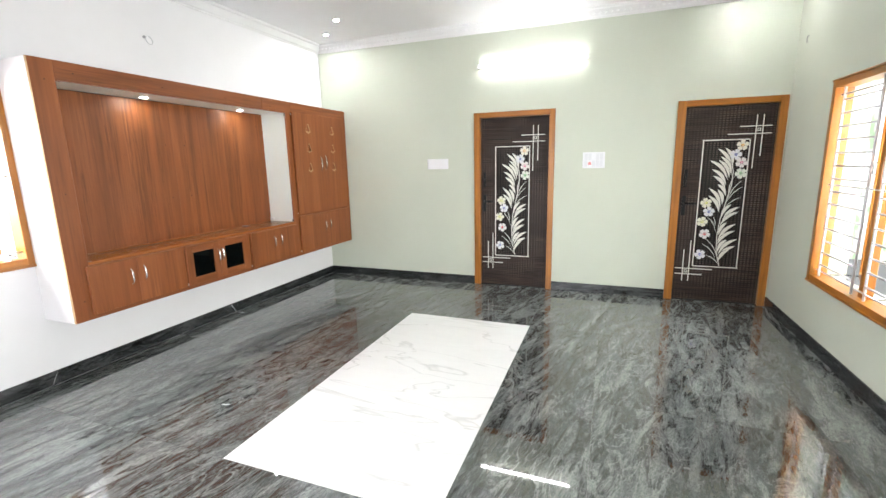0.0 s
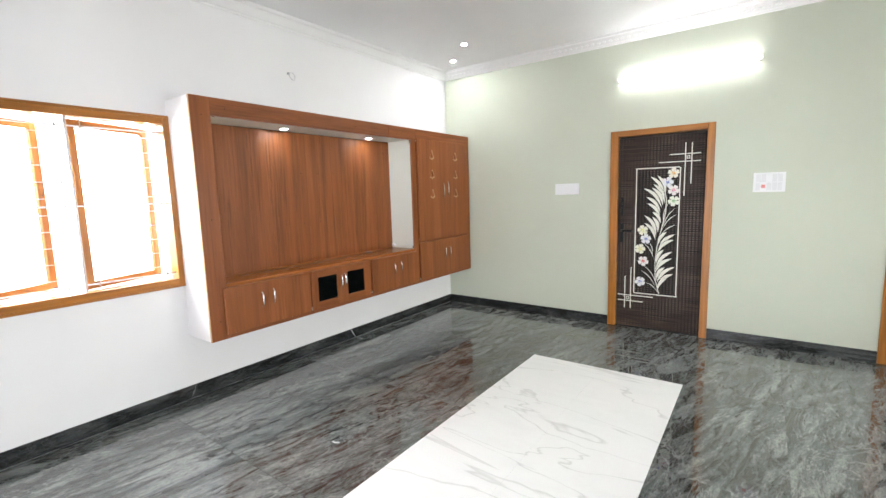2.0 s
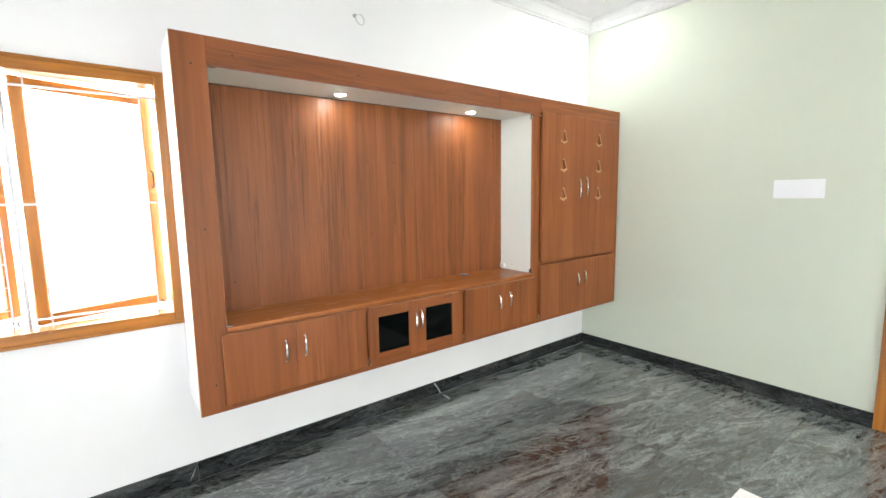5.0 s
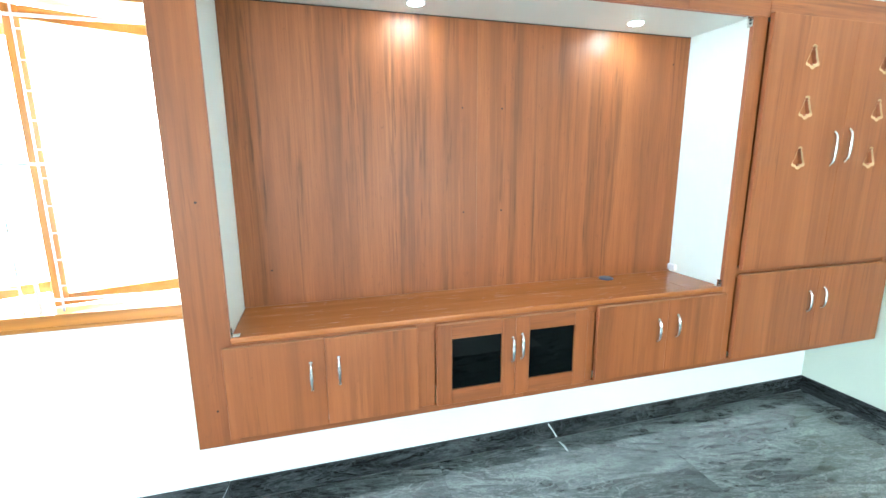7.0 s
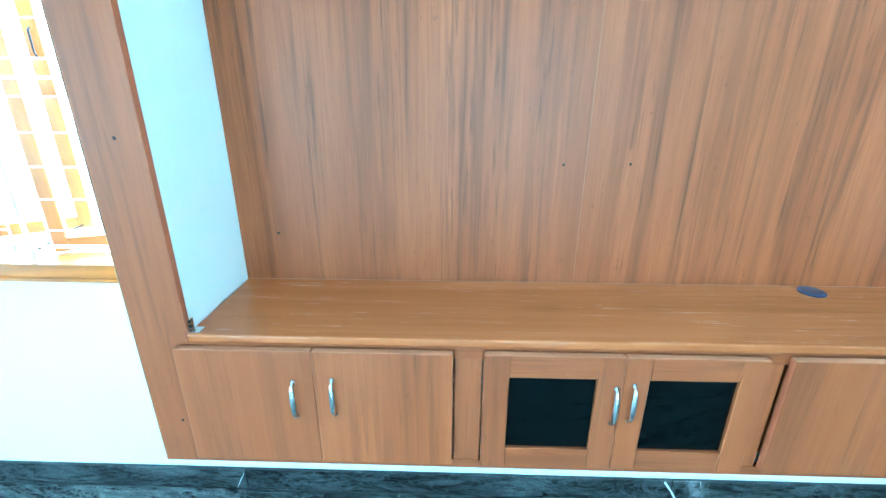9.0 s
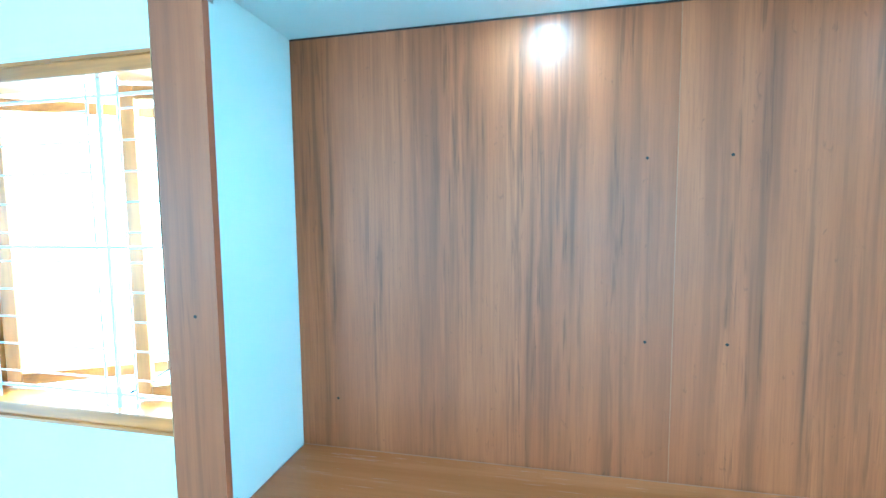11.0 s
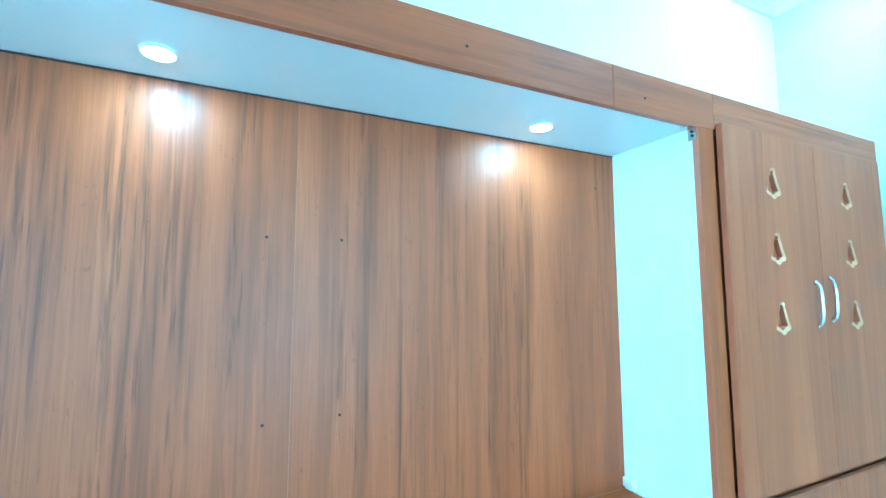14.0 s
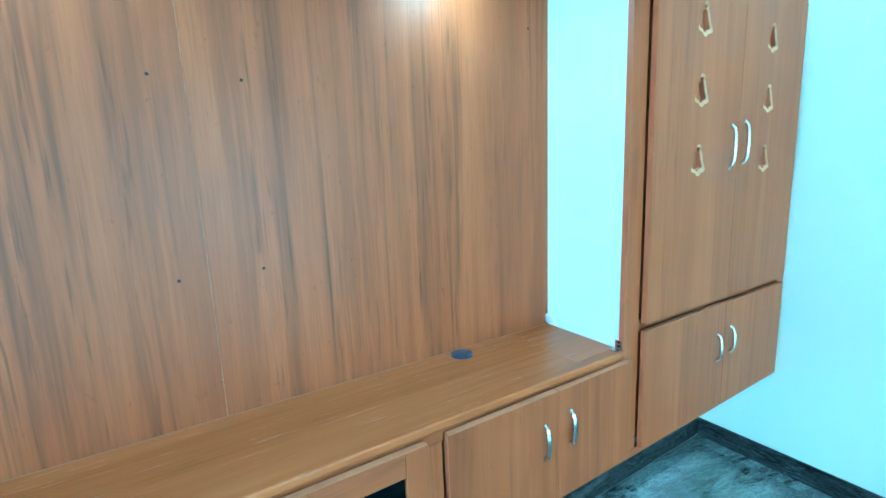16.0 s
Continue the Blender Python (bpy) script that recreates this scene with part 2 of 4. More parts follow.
HEART = [mat("heart_orange", (0.80, 0.42, 0.06), 0.45), mat("heart_blue", (0.16, 0.22, 0.60), 0.45), mat("heart_pink", (0.70, 0.13, 0.30), 0.45),
         mat("heart_green", (0.25, 0.55, 0.25), 0.45), mat("heart_yellow", (0.66, 0.66, 0.12), 0.45), mat("heart_red", (0.75, 0.07, 0.09), 0.45)]

M_pane = mat("window_glass", (1, 1, 1), 0.0)
_b = M_pane.node_tree.nodes["Principled BSDF"]
_b.inputs["Transmission Weight"].default_value = 1.0
_b.inputs["IOR"].default_value = 1.1


def embossed_door(name="dark_embossed_laminate", k=1.0):
    """Dark wenge laminate pressed with short dashes in rows, their glints put into the colour."""
    m = mat(name, (0.03, 0.018, 0.014), 0.42, spec=0.25)
    t, b, n, l = nodes_of(m)
    f = noise_of(m, coords(m, (0.05, 1, 1), own=3), 60, 4, 0.6, 0.3)
    col = ramp(m, f, (0.35, (0.012 * k, 0.008 * k, 0.007 * k)), (0.55, (0.034 * k, 0.020 * k, 0.015 * k)), (0.75, (0.075 * k, 0.045 * k, 0.034 * k)))
    v = coords(m)
    br = n("ShaderNodeTexBrick")
    sep, com = n("ShaderNodeSeparateXYZ"), n("ShaderNodeCombineXYZ")
    l(v, sep.inputs[0])
    l(sep.outputs["X"], com.inputs["X"])
    l(sep.outputs["Z"], com.inputs["Y"])
    l(com.outputs[0], br.inputs["Vector"])
    br.offset = 0.0
    for key, val in (("Scale", 1.0), ("Brick Width", 0.031), ("Row Height", 0.022), ("Mortar Size", 0.0082), ("Mortar Smooth", 0.3)):
        br.inputs[key].default_value = val
    br.inputs["Color1"].default_value = br.inputs["Color2"].default_value = (1, 1, 1, 1)
    br.inputs["Mortar"].default_value = (0, 0, 0, 1)
    # pale colour on the dashes paints the embossing's highlights, patchy by noise
    col = mix(m, ramp(m, br.outputs["Fac"], (0.3, (0.62, 0.62, 0.62)), (0.9, (0, 0, 0))), col, mix(m, ramp(m, noise_of(m, coords(m), 2.2, 2), (0.4, (0.1, 0.1, 0.1)), (0.62, (1, 1, 1))), (0.04, 0.026, 0.02), (0.22, 0.165, 0.14)))
    base(m, col)
    bump(m, br.outputs["Color"], 0.55, 0.004)
    return m


M_door = embossed_door()
M_ground = embossed_door("black_embossed_laminate", 0.22)


def far_view(name, greens, glow):
    """Hazy, over-bright distance outside a window."""
    m = bpy.data.materials.new(name)
    m.use_nodes = True
    t = m.node_tree
    t.nodes.clear()
    out, em = t.nodes.new("ShaderNodeOutputMaterial"), t.nodes.new("ShaderNodeEmission")
    c, nz, r = t.nodes.new("ShaderNodeTexCoord"), t.nodes.new("ShaderNodeTexNoise"), t.nodes.new("ShaderNodeValToRGB")
    nz.inputs["Scale"].default_value, nz.inputs["Detail"].default_value = 2.2, 8
    e = r.color_ramp.elements
    e[0].position, e[0].color = 0.38, (*greens, 1)
    e[1].position, e[1].color = 0.58, (1.0, 1.0, 1.0, 1)
    t.links.new(c.outputs["Object"], nz.inputs["Vector"])
    t.links.new(nz.outputs["Fac"], r.inputs["Fac"])
    t.links.new(r.outputs["Color"], em.inputs["Color"])
    em.inputs["Strength"].default_value = glow
    t.links.new(em.outputs[0], out.inputs["Surface"])
    return m


M_far_w = far_view("bright_haze", (0.94, 0.96, 1.0), 4.0)
M_far_e = far_view("bright_haze_with_leaves", (0.40, 0.52, 0.34), 1.5)


# ---- mesh helpers ----
def box(bm, x0, x1, y0, y1, z0, z1, bevel=0.0, seg=1):
    r = bmesh.ops.create_cube(bm, size=1)
    vs = r["verts"]
    for v in vs:
        v.co = Vector((x0 + (v.co.x + 0.5) * (x1 - x0), y0 + (v.co.y + 0.5) * (y1 - y0), z0 + (v.co.z + 0.5) * (z1 - z0)))
    if bevel:
        es = {e for v in vs for e in v.link_edges}
        bmesh.ops.bevel(bm, geom=list(es), offset=bevel, segments=seg, affect="EDGES", profile=0.5)
    return bm


def B(*a, **k):
    return box(bmesh.new(), *a, **k)


def tube(bm, pts, r, sides=8, flat=1.0, up=None):
    """A round bar along the points pts."""
    pts = [Vector(p) for p in pts]
    rings = []
    for i, p in enumerate(pts):
        d = (pts[min(i + 1, len(pts) - 1)] - pts[max(i - 1, 0)]).normalized()
        a = Vector(up) if up else (Vector((0, 0, 1)) if abs(d.z) < 0.9 else Vector((0, 1, 0)))
        s = d.cross(a).normalized()
        u = s.cross(d).normalized()
        rings.append([bm.verts.new(p + s * math.cos(k * math.tau / sides) * r + u * math.sin(k * math.tau / sides) * r * flat) for k in range(sides)])
    for a, b2 in zip(rings, rings[1:]):
        for k in range(sides):
            f = bm.faces.new((a[k], a[(k + 1) % sides], b2[(k + 1) % sides], b2[k]))
            f.smooth = True
    bm.faces.new(rings[0][::-1])
    bm.faces.new(rings[-1])
    return bm


def disc(bm, c, r, depth, axis="z", sides=24):
    """A short cylinder whose one face lies at c and which goes depth along the axis."""
    c = Vector(c)
    d = {"x": Vector((1, 0, 0)), "y": Vector((0, 1, 0)), "z": Vector((0, 0, 1))}[axis] * depth
    tube(bm, [c, c + d], r, sides)
    for f in bm.faces:
        f.smooth = False
    return bm


def prism(outline, axis, at0, at1, bevel=0.0):
    """A flat plate with the outline (pairs) between two heights along the axis."""
    bm = bmesh.new()
    put3 = {"x": lambda a, b2, h: (h, a, b2), "y": lambda a, b2, h: (a, h, b2), "z": lambda a, b2, h: (a, b2, h)}[axis]
    lo = [bm.verts.new(put3(a, b2, at0)) for a, b2 in outline]
    hi = [bm.verts.new(put3(a, b2, at1)) for a, b2 in outline]
    bm.faces.new(lo)
    bm.faces.new(hi)
    n = len(lo)
    for i in range(n):
        bm.faces.new((lo[i], lo[(i + 1) % n], hi[(i + 1) % n], hi[i]))
    bmesh.ops.recalc_face_normals(bm, faces=bm.faces[:])
    return bm


def part(name, bm, material, parent=None, label=""):
    me = bpy.data.meshes.new(name)
    bmesh.ops.recalc_face_normals(bm, faces=bm.faces[:])
    bm.to_mesh(me)
    bm.free()
    me.materials.append(material)
    ob = new(name, me)
    if parent:
        ob.parent = parent
        base_m = Matrix.Translation(-sum((p.location for p in chain(parent)), Vector()))
        me.transform(base_m)
    if label:
        ob["label"] = label
    return ob


def chain(ob):
    while ob:
        yield ob
        ob = ob.parent


def thing(name, at, label, category, group="", kind=""):
    ob = new(name)
    ob.location = at
    ob.empty_display_size = 0.1
    return tagged(ob, label, category, group, kind)


def setting(name, bm, material, label, category):
    return tagged(part(name, bm, material), label, category, kind="structure")


# ---- structure ----
WIN_W = (0.56, 1.794, 0.875, 2.112)   # y0, y1, z0, z1 of the west window
WIN_E = (2.94, 4.345, 0.51, 2.078)
DOORS = ((2.146, 3.098, 2.095), (4.318, 5.255, 2.09))


ADDED_GAP = (-1.05, 0.85, 2.2)              # y0, y1 and head of an unseen opening added to the east wall for fill light


def wall_x(x0, x1, y0, y1, hole):
    bm = bmesh.new()
    a, b2, c, d = hole
    a, b2, c, d = a + 0.03, b2 - 0.03, c + 0.03, d - 0.03
    box(bm, x0, x1, y0, a, -0.02, H + 0.1)
    box(bm, x0, x1, b2, y1, -0.02, H + 0.1)
    box(bm, x0, x1, a, b2, -0.02, c)
    box(bm, x0, x1, a, b2, d, H + 0.1)
    return bm


setting("wall_west", wall_x(-WT, 0.0, Y0 - WT, Y1, WIN_W), M_white, "white painted plaster wall behind the media unit", "wall")
bm = wall_x(X1, X1 + WT, ADDED_GAP[1], Y1, WIN_E)
# wall above and beside the opening added out of view
box(bm, X1, X1 + WT, ADDED_GAP[0], ADDED_GAP[1], ADDED_GAP[2], H + 0.1)
box(bm, X1, X1 + WT, Y0 - WT, ADDED_GAP[0], -0.02, H + 0.1)
setting("wall_east", bm, M_sage, "pale sage green painted wall with a grilled window", "wall")
bm = bmesh.new()
xs = [-WT]
for a, b2, top in DOORS:
    box(bm, xs[-1], a + 0.03, Y1, Y1 + WT, -0.02, H + 0.1)
    box(bm, a + 0.03, b2 - 0.03, Y1, Y1 + WT, top - 0.03, H + 0.1)
    xs.append(b2 - 0.03)
box(bm, xs[-1], X1 + WT, Y1, Y1 + WT, -0.02, H + 0.1)
setting("wall_north", bm, M_sage, "pale sage green painted wall with two doors", "wall")
# South wall, out of view; its opening is added to let fill light in
bm = bmesh.new()
box(bm, 0, 1.3, Y0 - WT, Y0, -0.02, H + 0.1)
box(bm, 3.7, X1, Y0 - WT, Y0, -0.02, H + 0.1)
box(bm, 1.3, 3.7, Y0 - WT, Y0, 2.3, H + 0.1)
setting("wall_south", bm, M_white, "plain white painted plaster wall with a wide opening added out of view", "wall")
setting("ceiling", B(-0.0, X1, Y0, Y1, H, H + 0.12), M_ceil, "smooth white plaster ceiling", "ceiling")
for k, (a, b2, top) in enumerate(DOORS):
    setting("wall_passage_%d" % (k + 1), B(a - 0.1, b2 + 0.1, Y1 + WT + 0.02, Y1 + WT + 0.06, -0.05, 2.4), M_white, "plain wall closing the space behind a door", "wall")


def moulding(run):
    """A stepped plaster cornice; run gives each place from distance along, out from the wall and height."""
    prof = [(0, -0.1), (0.012, -0.1), (0.018, -0.088), (0.03, -0.08), (0.05, -0.05), (0.066, -0.026), (0.082, -0.02), (0.09, -0.008), (0.09, 0.0), (0, 0.0)]
    bm = bmesh.new()
    ends = []
    for s in (0, 1):
        ends.append([bm.verts.new(run(s, o, H + h)) for o, h in prof])
    n = len(prof)
    for i in range(n):
        bm.faces.new((ends[0][i], ends[0][(i + 1) % n], ends[1][(i + 1) % n], ends[1][i]))
    bm.faces.new(ends[0])
    bm.faces.new(ends[1])
    return bm


def beads(bm, run, length, step):
    """Carved leaves along the middle of the cornice."""
    for i in range(int(length / step)):
        s = (i + 0.5) * step / length
        p = Vector(run(s, 0.043, H - 0.055))
        r = bmesh.ops.create_icosphere(bm, subdivisions=1, radius=1.0)["verts"]
        q = Vector(run(s + 0.001, 0.043, H - 0.055)) - p
        along = q.normalized()
        for v in r:
            c = v.co.copy()
            v.co = p + along * c.x * step * 0.42 + Vector((along.y, -along.x, 0)) * c.y * 0.011 + Vector((0, 0, 1)) * c.z * 0.016


run_n = lambda s, o, z: (s * X1, Y1 - o, z)
run_w = lambda s, o, z: (o, Y0 + s * (Y1 - Y0), z)
run_e = lambda s, o, z: (X1 - o, Y0 + s * (Y1 - Y0), z)
bm = moulding(run_n)
beads(bm, run_n, X1, 0.06)
setting("cornice_north", bm, M_mould, "white plaster cornice with a carved leaf band", "cornice")
setting("cornice_west", moulding(run_w), M_mould, "plain stepped white plaster cornice", "cornice")
setting("cornice_east", moulding(run_e), M_mould, "plain stepped white plaster cornice", "cornice")


# ---- media wall unit ----
F0, F1 = 0.327, 0.345       # face frame, back and front
UY0, UY1 = 1.786, 5.241
UZ0, UZ1 = 0.490, 2.217
NY0, NY1, NZ0, NZ1 = 1.921, 4.083, 0.897, 2.094
BV = 0.0015

unit = thing("media_wall_unit", (0.0, 3.5, 0.5), "wall-hung teak laminate media unit with a lit open niche", "media unit")
part("side_panel", B(0.0, F0, UY0, UY0 + 0.018, UZ0, UZ1), M_white, unit, "white painted end panel")
part("bottom_panel", B(0.0, F0, UY0 + 0.018, UY1, UZ0, UZ0 + 0.018), M_white, unit, "white painted underside")
part("top_panel", B(0.0, F0, UY0 + 0.018, UY1, UZ1 - 0.018, UZ1), M_white, unit, "white painted top")
part("stile", B(F0, F1, UY0, NY0, UZ0, UZ1, bevel=BV), M_wood_door, unit)
part("stile", B(F0, F1, NY1, 4.160, UZ0 + 0.03, NZ1, bevel=BV), M_wood_door, unit)
part("stile", B(F0, F1, 5.176, UY1, UZ0 + 0.03, 2.103, bevel=BV), M_wood_door, unit)
part("stile", B(F0, F1, 2.5825, 2.6535, UZ0 + 0.03, 0.842, bevel=BV), M_wood_door, unit)
part("stile", B(F0, F1, 3.3345, 3.3835, UZ0 + 0.03, 0.842, bevel=BV), M_wood_door, unit)
part("top_rail", B(F0, F1, NY0, 3.735, NZ1, UZ1, bevel=BV), M_woodh, unit)
part("top_rail", B(F0, F1, 3.736, 4.166, NZ1, UZ1, bevel=BV), M_woodh, unit)
part("top_rail", B(F0, F1, 4.166, UY1, 2.099, UZ1, bevel=BV), M_woodh, unit)
part("bottom_rail", B(F0, F1, NY0, 3.045, UZ0, UZ0 + 0.03, bevel=BV), M_woodh, unit)
part("bottom_rail", B(F0, F1, 3.046, UY1, UZ0, UZ0 + 0.03, bevel=BV), M_woodh, unit)
part("middle_rail", B(F0, F1 - 0.004, 4.161, 5.175, 0.940, 0.984), M_woodh, unit)
part("back_panel", B(0.0005, 0.007, NY0, 2.949, NZ0, NZ1), M_wood, unit, "teak laminate sheet with dark streaks and screw holes")
part("back_panel", B(0.0005, 0.007, 2.951, NY1, NZ0, NZ1), M_wood, unit, "teak laminate sheet with dark streaks and screw holes")
part("counter_rail", B(F0, F1, NY0, NY1, 0.842, 0.8735), M_woodh, unit)
part("counter", B(0.003, F1 + 0.004, NY0, NY1, 0.8745, NZ0, bevel=0.005, seg=3), M_counter, unit, "teak laminate counter with a rounded front edge")
part("counter_strip", B(0.012, F1 - 0.03, 3.90, NY1 - 0.002, NZ0, NZ0 + 0.0012), M_counter, unit)
part("lining", B(0.003, F0, NY0 - 0.018, NY0, NZ0, NZ1 + 0.018), M_inner, unit, "white lining of the niche")
part("lining", B(0.003, F0, NY1, NY1 + 0.018, NZ0, NZ1 + 0.018), M_inner, unit, "white lining of the niche")
part("soffit", B(0.003, F0, NY0, NY1, NZ1, NZ1 + 0.018), M_inner, unit, "white top lining of the niche")
for y0, y1, z0, z1 in ((NY0, NY0 + 0.0012, NZ0, NZ1), (NY1 - 0.0012, NY1, NZ0, NZ1)):
    part("edge_band", B(F0, F1 + 0.001, y0, y1, z0, z1), M_edge, unit, "reddish edge band")
part("edge_band", B(F0, F1 + 0.001, NY0, NY1, NZ1 - 0.0012, NZ1), M_edge, unit, "reddish edge band")
part("edge_band", B(F0 - 0.001, F1 + 0.0008, UY0 - 0.0012, UY0, UZ0, UZ1), M_raw, unit, "pale plywood edge")
part("back_bead", B(0.007, 0.0095, NY0, NY1, NZ0, NZ0 + 0.0016), M_pale, unit, "pale joint line along the counter")
# Solid dark strip on the soffit joint; its shadow gap is drawn by colour
part("shadow_joint", B(0.007, 0.0105, NY0 + 0.001, NY1 - 0.001, NZ1 - 0.0045, NZ1 - 0.0005), M_hole, unit, "dark strip along the soffit joint, drawing its shadow gap")
part("joint_bead", B(0.004, 0.0073, 2.9492, 2.9508, NZ0, NZ1), M_pale, unit, "pale joint between the back sheets")

# screw holes and nail heads in the face frame and the back panel
for y, z in ((1.862, 1.368), (1.857, 0.63), (1.86, 2.09), (2.03, 2.15), (2.659, 2.154), (3.276, 2.153), (3.858, 2.14)):
    part("nail_head", disc(bmesh.new(), (F1 - 0.002, y, z), 0.0042, 0.0026, "x", 8), M_hole, unit)
for y, z in ((2.881, 1.726), (3.07, 1.727), (2.886, 1.264), (3.074, 1.267), (3.99, 1.962), (2.04, 1.05)):
    part("screw_hole", disc(bmesh.new(), (0.0055, y, z), 0.004, 0.0022, "x", 10), M_hole, unit)

# corner plates of the niche
for y, sy, z, sz in ((NY0, 1, NZ1, -1), (NY1, -1, NZ1, -1), (NY0, 1, NZ0, 1), (NY1, -1, NZ0, 1)):
    yy, zz = sorted((y + sy * 0.0012, y + sy * 0.0032)), sorted((z + sz * 0.001, z + sz * (0.04 if sz < 0 else 0.03)))
    pl = part("corner_plate", B(F0 - 0.012, F1 - 0.004, *yy, *zz), M_chrome, unit, "small steel corner plate")
    yh, zh = sorted((y + sy * 0.0036, y + sy * (0.04 if sz < 0 else 0.03))), sorted((z + sz * 0.0014, z + sz * 0.0034))
    part("corner_plate", B(F0 - 0.012, F1 - 0.004, *yh, *zh), M_chrome, unit, "small steel corner plate")
    for q in (0.012, 0.025):
        part("screw", disc(bmesh.new(), (F0 + 0.002, y + sy * 0.0026, z + sz * q), 0.0045, sy * 0.003, "y", 10), M_black, pl)


def handle(y, z0, z1, x, parent):
    """A bowed bar pull with two feet."""
    bm = bmesh.new()
    n, zc, hl = 13, (z0 + z1) / 2, (z1 - z0) * 0.46
    pts = []
    for i in range(n):
        a = -1 + 2 * i / (n - 1)
        out = 0.012 * (1 - abs(a) ** 8) + 0.006 * (1 - a * a)
        pts.append((x + out, y, zc + hl * a))
    tube(bm, pts, 0.0068, 10, 0.8, up=(0, 1, 0))
    for v in bm.verts:
        a = (v.co.z - zc) / hl
        v.co.y = y + (v.co.y - y) * (0.66 + 0.7 * max(0.0, 1 - a * a))
    for z in (zc - hl, zc + hl):
        disc(bm, (x, y, z), 0.0062, 0.004, "x", 10)
    return part("handle", bm, M_chrome, parent, "bowed satin chrome handle")


DX0, DX1 = 0.3505, 0.3705


def cabinet(name, y0, y1, z0, z1, split, label, handles, glazed=False, bells=()):
    ob = thing(name, (0.02, (y0 + y1) / 2, z0), label, "cabinet", "cabinets of the media unit")
    # carcass behind the doors
    bm = bmesh.new()
    t = 0.012
    a, b2, c, d = y0 + 0.03, y1 - 0.03, z0 + 0.012, z1 - 0.022
    box(bm, 0.004, F0 - 0.001, a, a + t, c, d)
    box(bm, 0.004, F0 - 0.001, b2 - t, b2, c, d)
    box(bm, 0.004, F0 - 0.001, a + t, b2 - t, c, c + t)
    box(bm, 0.004, F0 - 0.001, a + t, b2 - t, d - t, d)
    box(bm, 0.004, 0.012, a + t, b2 - t, c + t, d - t)
    part("carcass", bm, M_wood_door, ob)
    for k, (da, db) in enumerate(((y0, split - 0.0008), (split + 0.0008, y1))):
        if glazed:
            w = 0.062
            door = part("cabinet_door", B(DX0, DX1, da, da + w, z0, z1, bevel=0.002), M_wood_door, ob, "teak door framing a dark glass pane")
            part("stile", B(DX0, DX1, db - w, db, z0, z1, bevel=0.002), M_wood_door, door)
            part("rail", B(DX0, DX1 - 0.0005, da + w, db - w, z0, z0 + w, bevel=0.002), M_woodh, door)
            part("rail", B(DX0, DX1 - 0.0005, da + w, db - w, z1 - w, z1, bevel=0.002), M_woodh, door)
            part("pane", B(DX0 + 0.006, DX0 + 0.010, da + w - 0.004, db - w + 0.004, z0 + w - 0.004, z1 - w + 0.004), M_glassblack, door, "dark smoked glass pane")
        else:
            mine = [b3 for b3 in bells if da < b3[0] < db]
            door = part("cabinet_door", door_plate(da, db, z0, z1, mine), M_wood_door, ob, "teak laminate door with bell-shaped cut-outs" if mine else "")
            if mine:
                part("backing_sheet", B(DX0 - 0.004, DX0 - 0.0005, da + 0.03, db - 0.03, z0 + 0.03, z1 - 0.03), M_wood_door, door, "thin teak sheet behind the cut-outs")
            for by, bz in mine:
                part("cut_out_reveal", bell_reveal(by, bz), M_edge, door, "brown inner edge of a cut-out")
                part("cut_out_rim", bell_rim(by, bz), M_raw, door, "pale routed rim of a bell-shaped cut-out")
        # top edge in a paler brown than the door, left edge reddish
        part("edge_band", B(DX0 + 0.001, DX1 - 0.001, da + 0.002, db - 0.002, z1, z1 + 0.0012), M_top, door)
        part("edge_band", B(DX0 + 0.001, DX1 - 0.001, da - 0.0009, da, z0 + 0.002, z1 - 0.002), M_edge, door)
        hy, h0, h1 = handles[k]
        handle(hy, h0, h1, DX1, door)
    return ob


def bell(cy, cz, w, h):
    """Outline of a temple bell: finial, shoulders, flared mouth, clapper."""
    half = [(0.0, 0.5), (0.13, 0.47), (0.17, 0.40), (0.13, 0.34), (0.2, 0.27), (0.27, 0.12), (0.35, -0.06), (0.45, -0.2), (0.5, -0.29), (0.44, -0.36), (0.2, -0.4), (0.12, -0.47), (0.0, -0.5)]
    pts = [(cy + a * w, cz + b2 * h) for a, b2 in half]
    return pts + [(2 * cy - a, b2) for a, b2 in pts[-2:0:-1]]


def door_plate(y0, y1, z0, z1, bells):
    if not bells:
        return B(DX0, DX1, y0, y1, z0, z1, bevel=0.0022, seg=2)
    from mathutils.geometry import tessellate_polygon
    e = 0.0
    loops = [[(y0 + e, z0 + e), (y1 - e, z0 + e), (y1 - e, z1 - e), (y0 + e, z1 - e)]] + [bell(by, bz, 0.086, 0.107) for by, bz in bells]
    flat = [p for lp in loops for p in lp]
    tris = tessellate_polygon([[Vector((a, b2, 0)) for a, b2 in lp] for lp in loops])
    bm = bmesh.new()
    lo = [bm.verts.new((DX0, a, b2)) for a, b2 in flat]
    hi = [bm.verts.new((DX1, a, b2)) for a, b2 in flat]
    for tr in tris:
        bm.faces.new([hi[i] for i in tr])
        bm.faces.new([lo[i] for i in reversed(tr)])
    k = 0
    for lp in loops:
        n = len(lp)
        for i in range(n):
            a, b2 = k + i, k + (i + 1) % n
            bm.faces.new((lo[a], lo[b2], hi[b2], hi[a]))
        k += n
    return bm


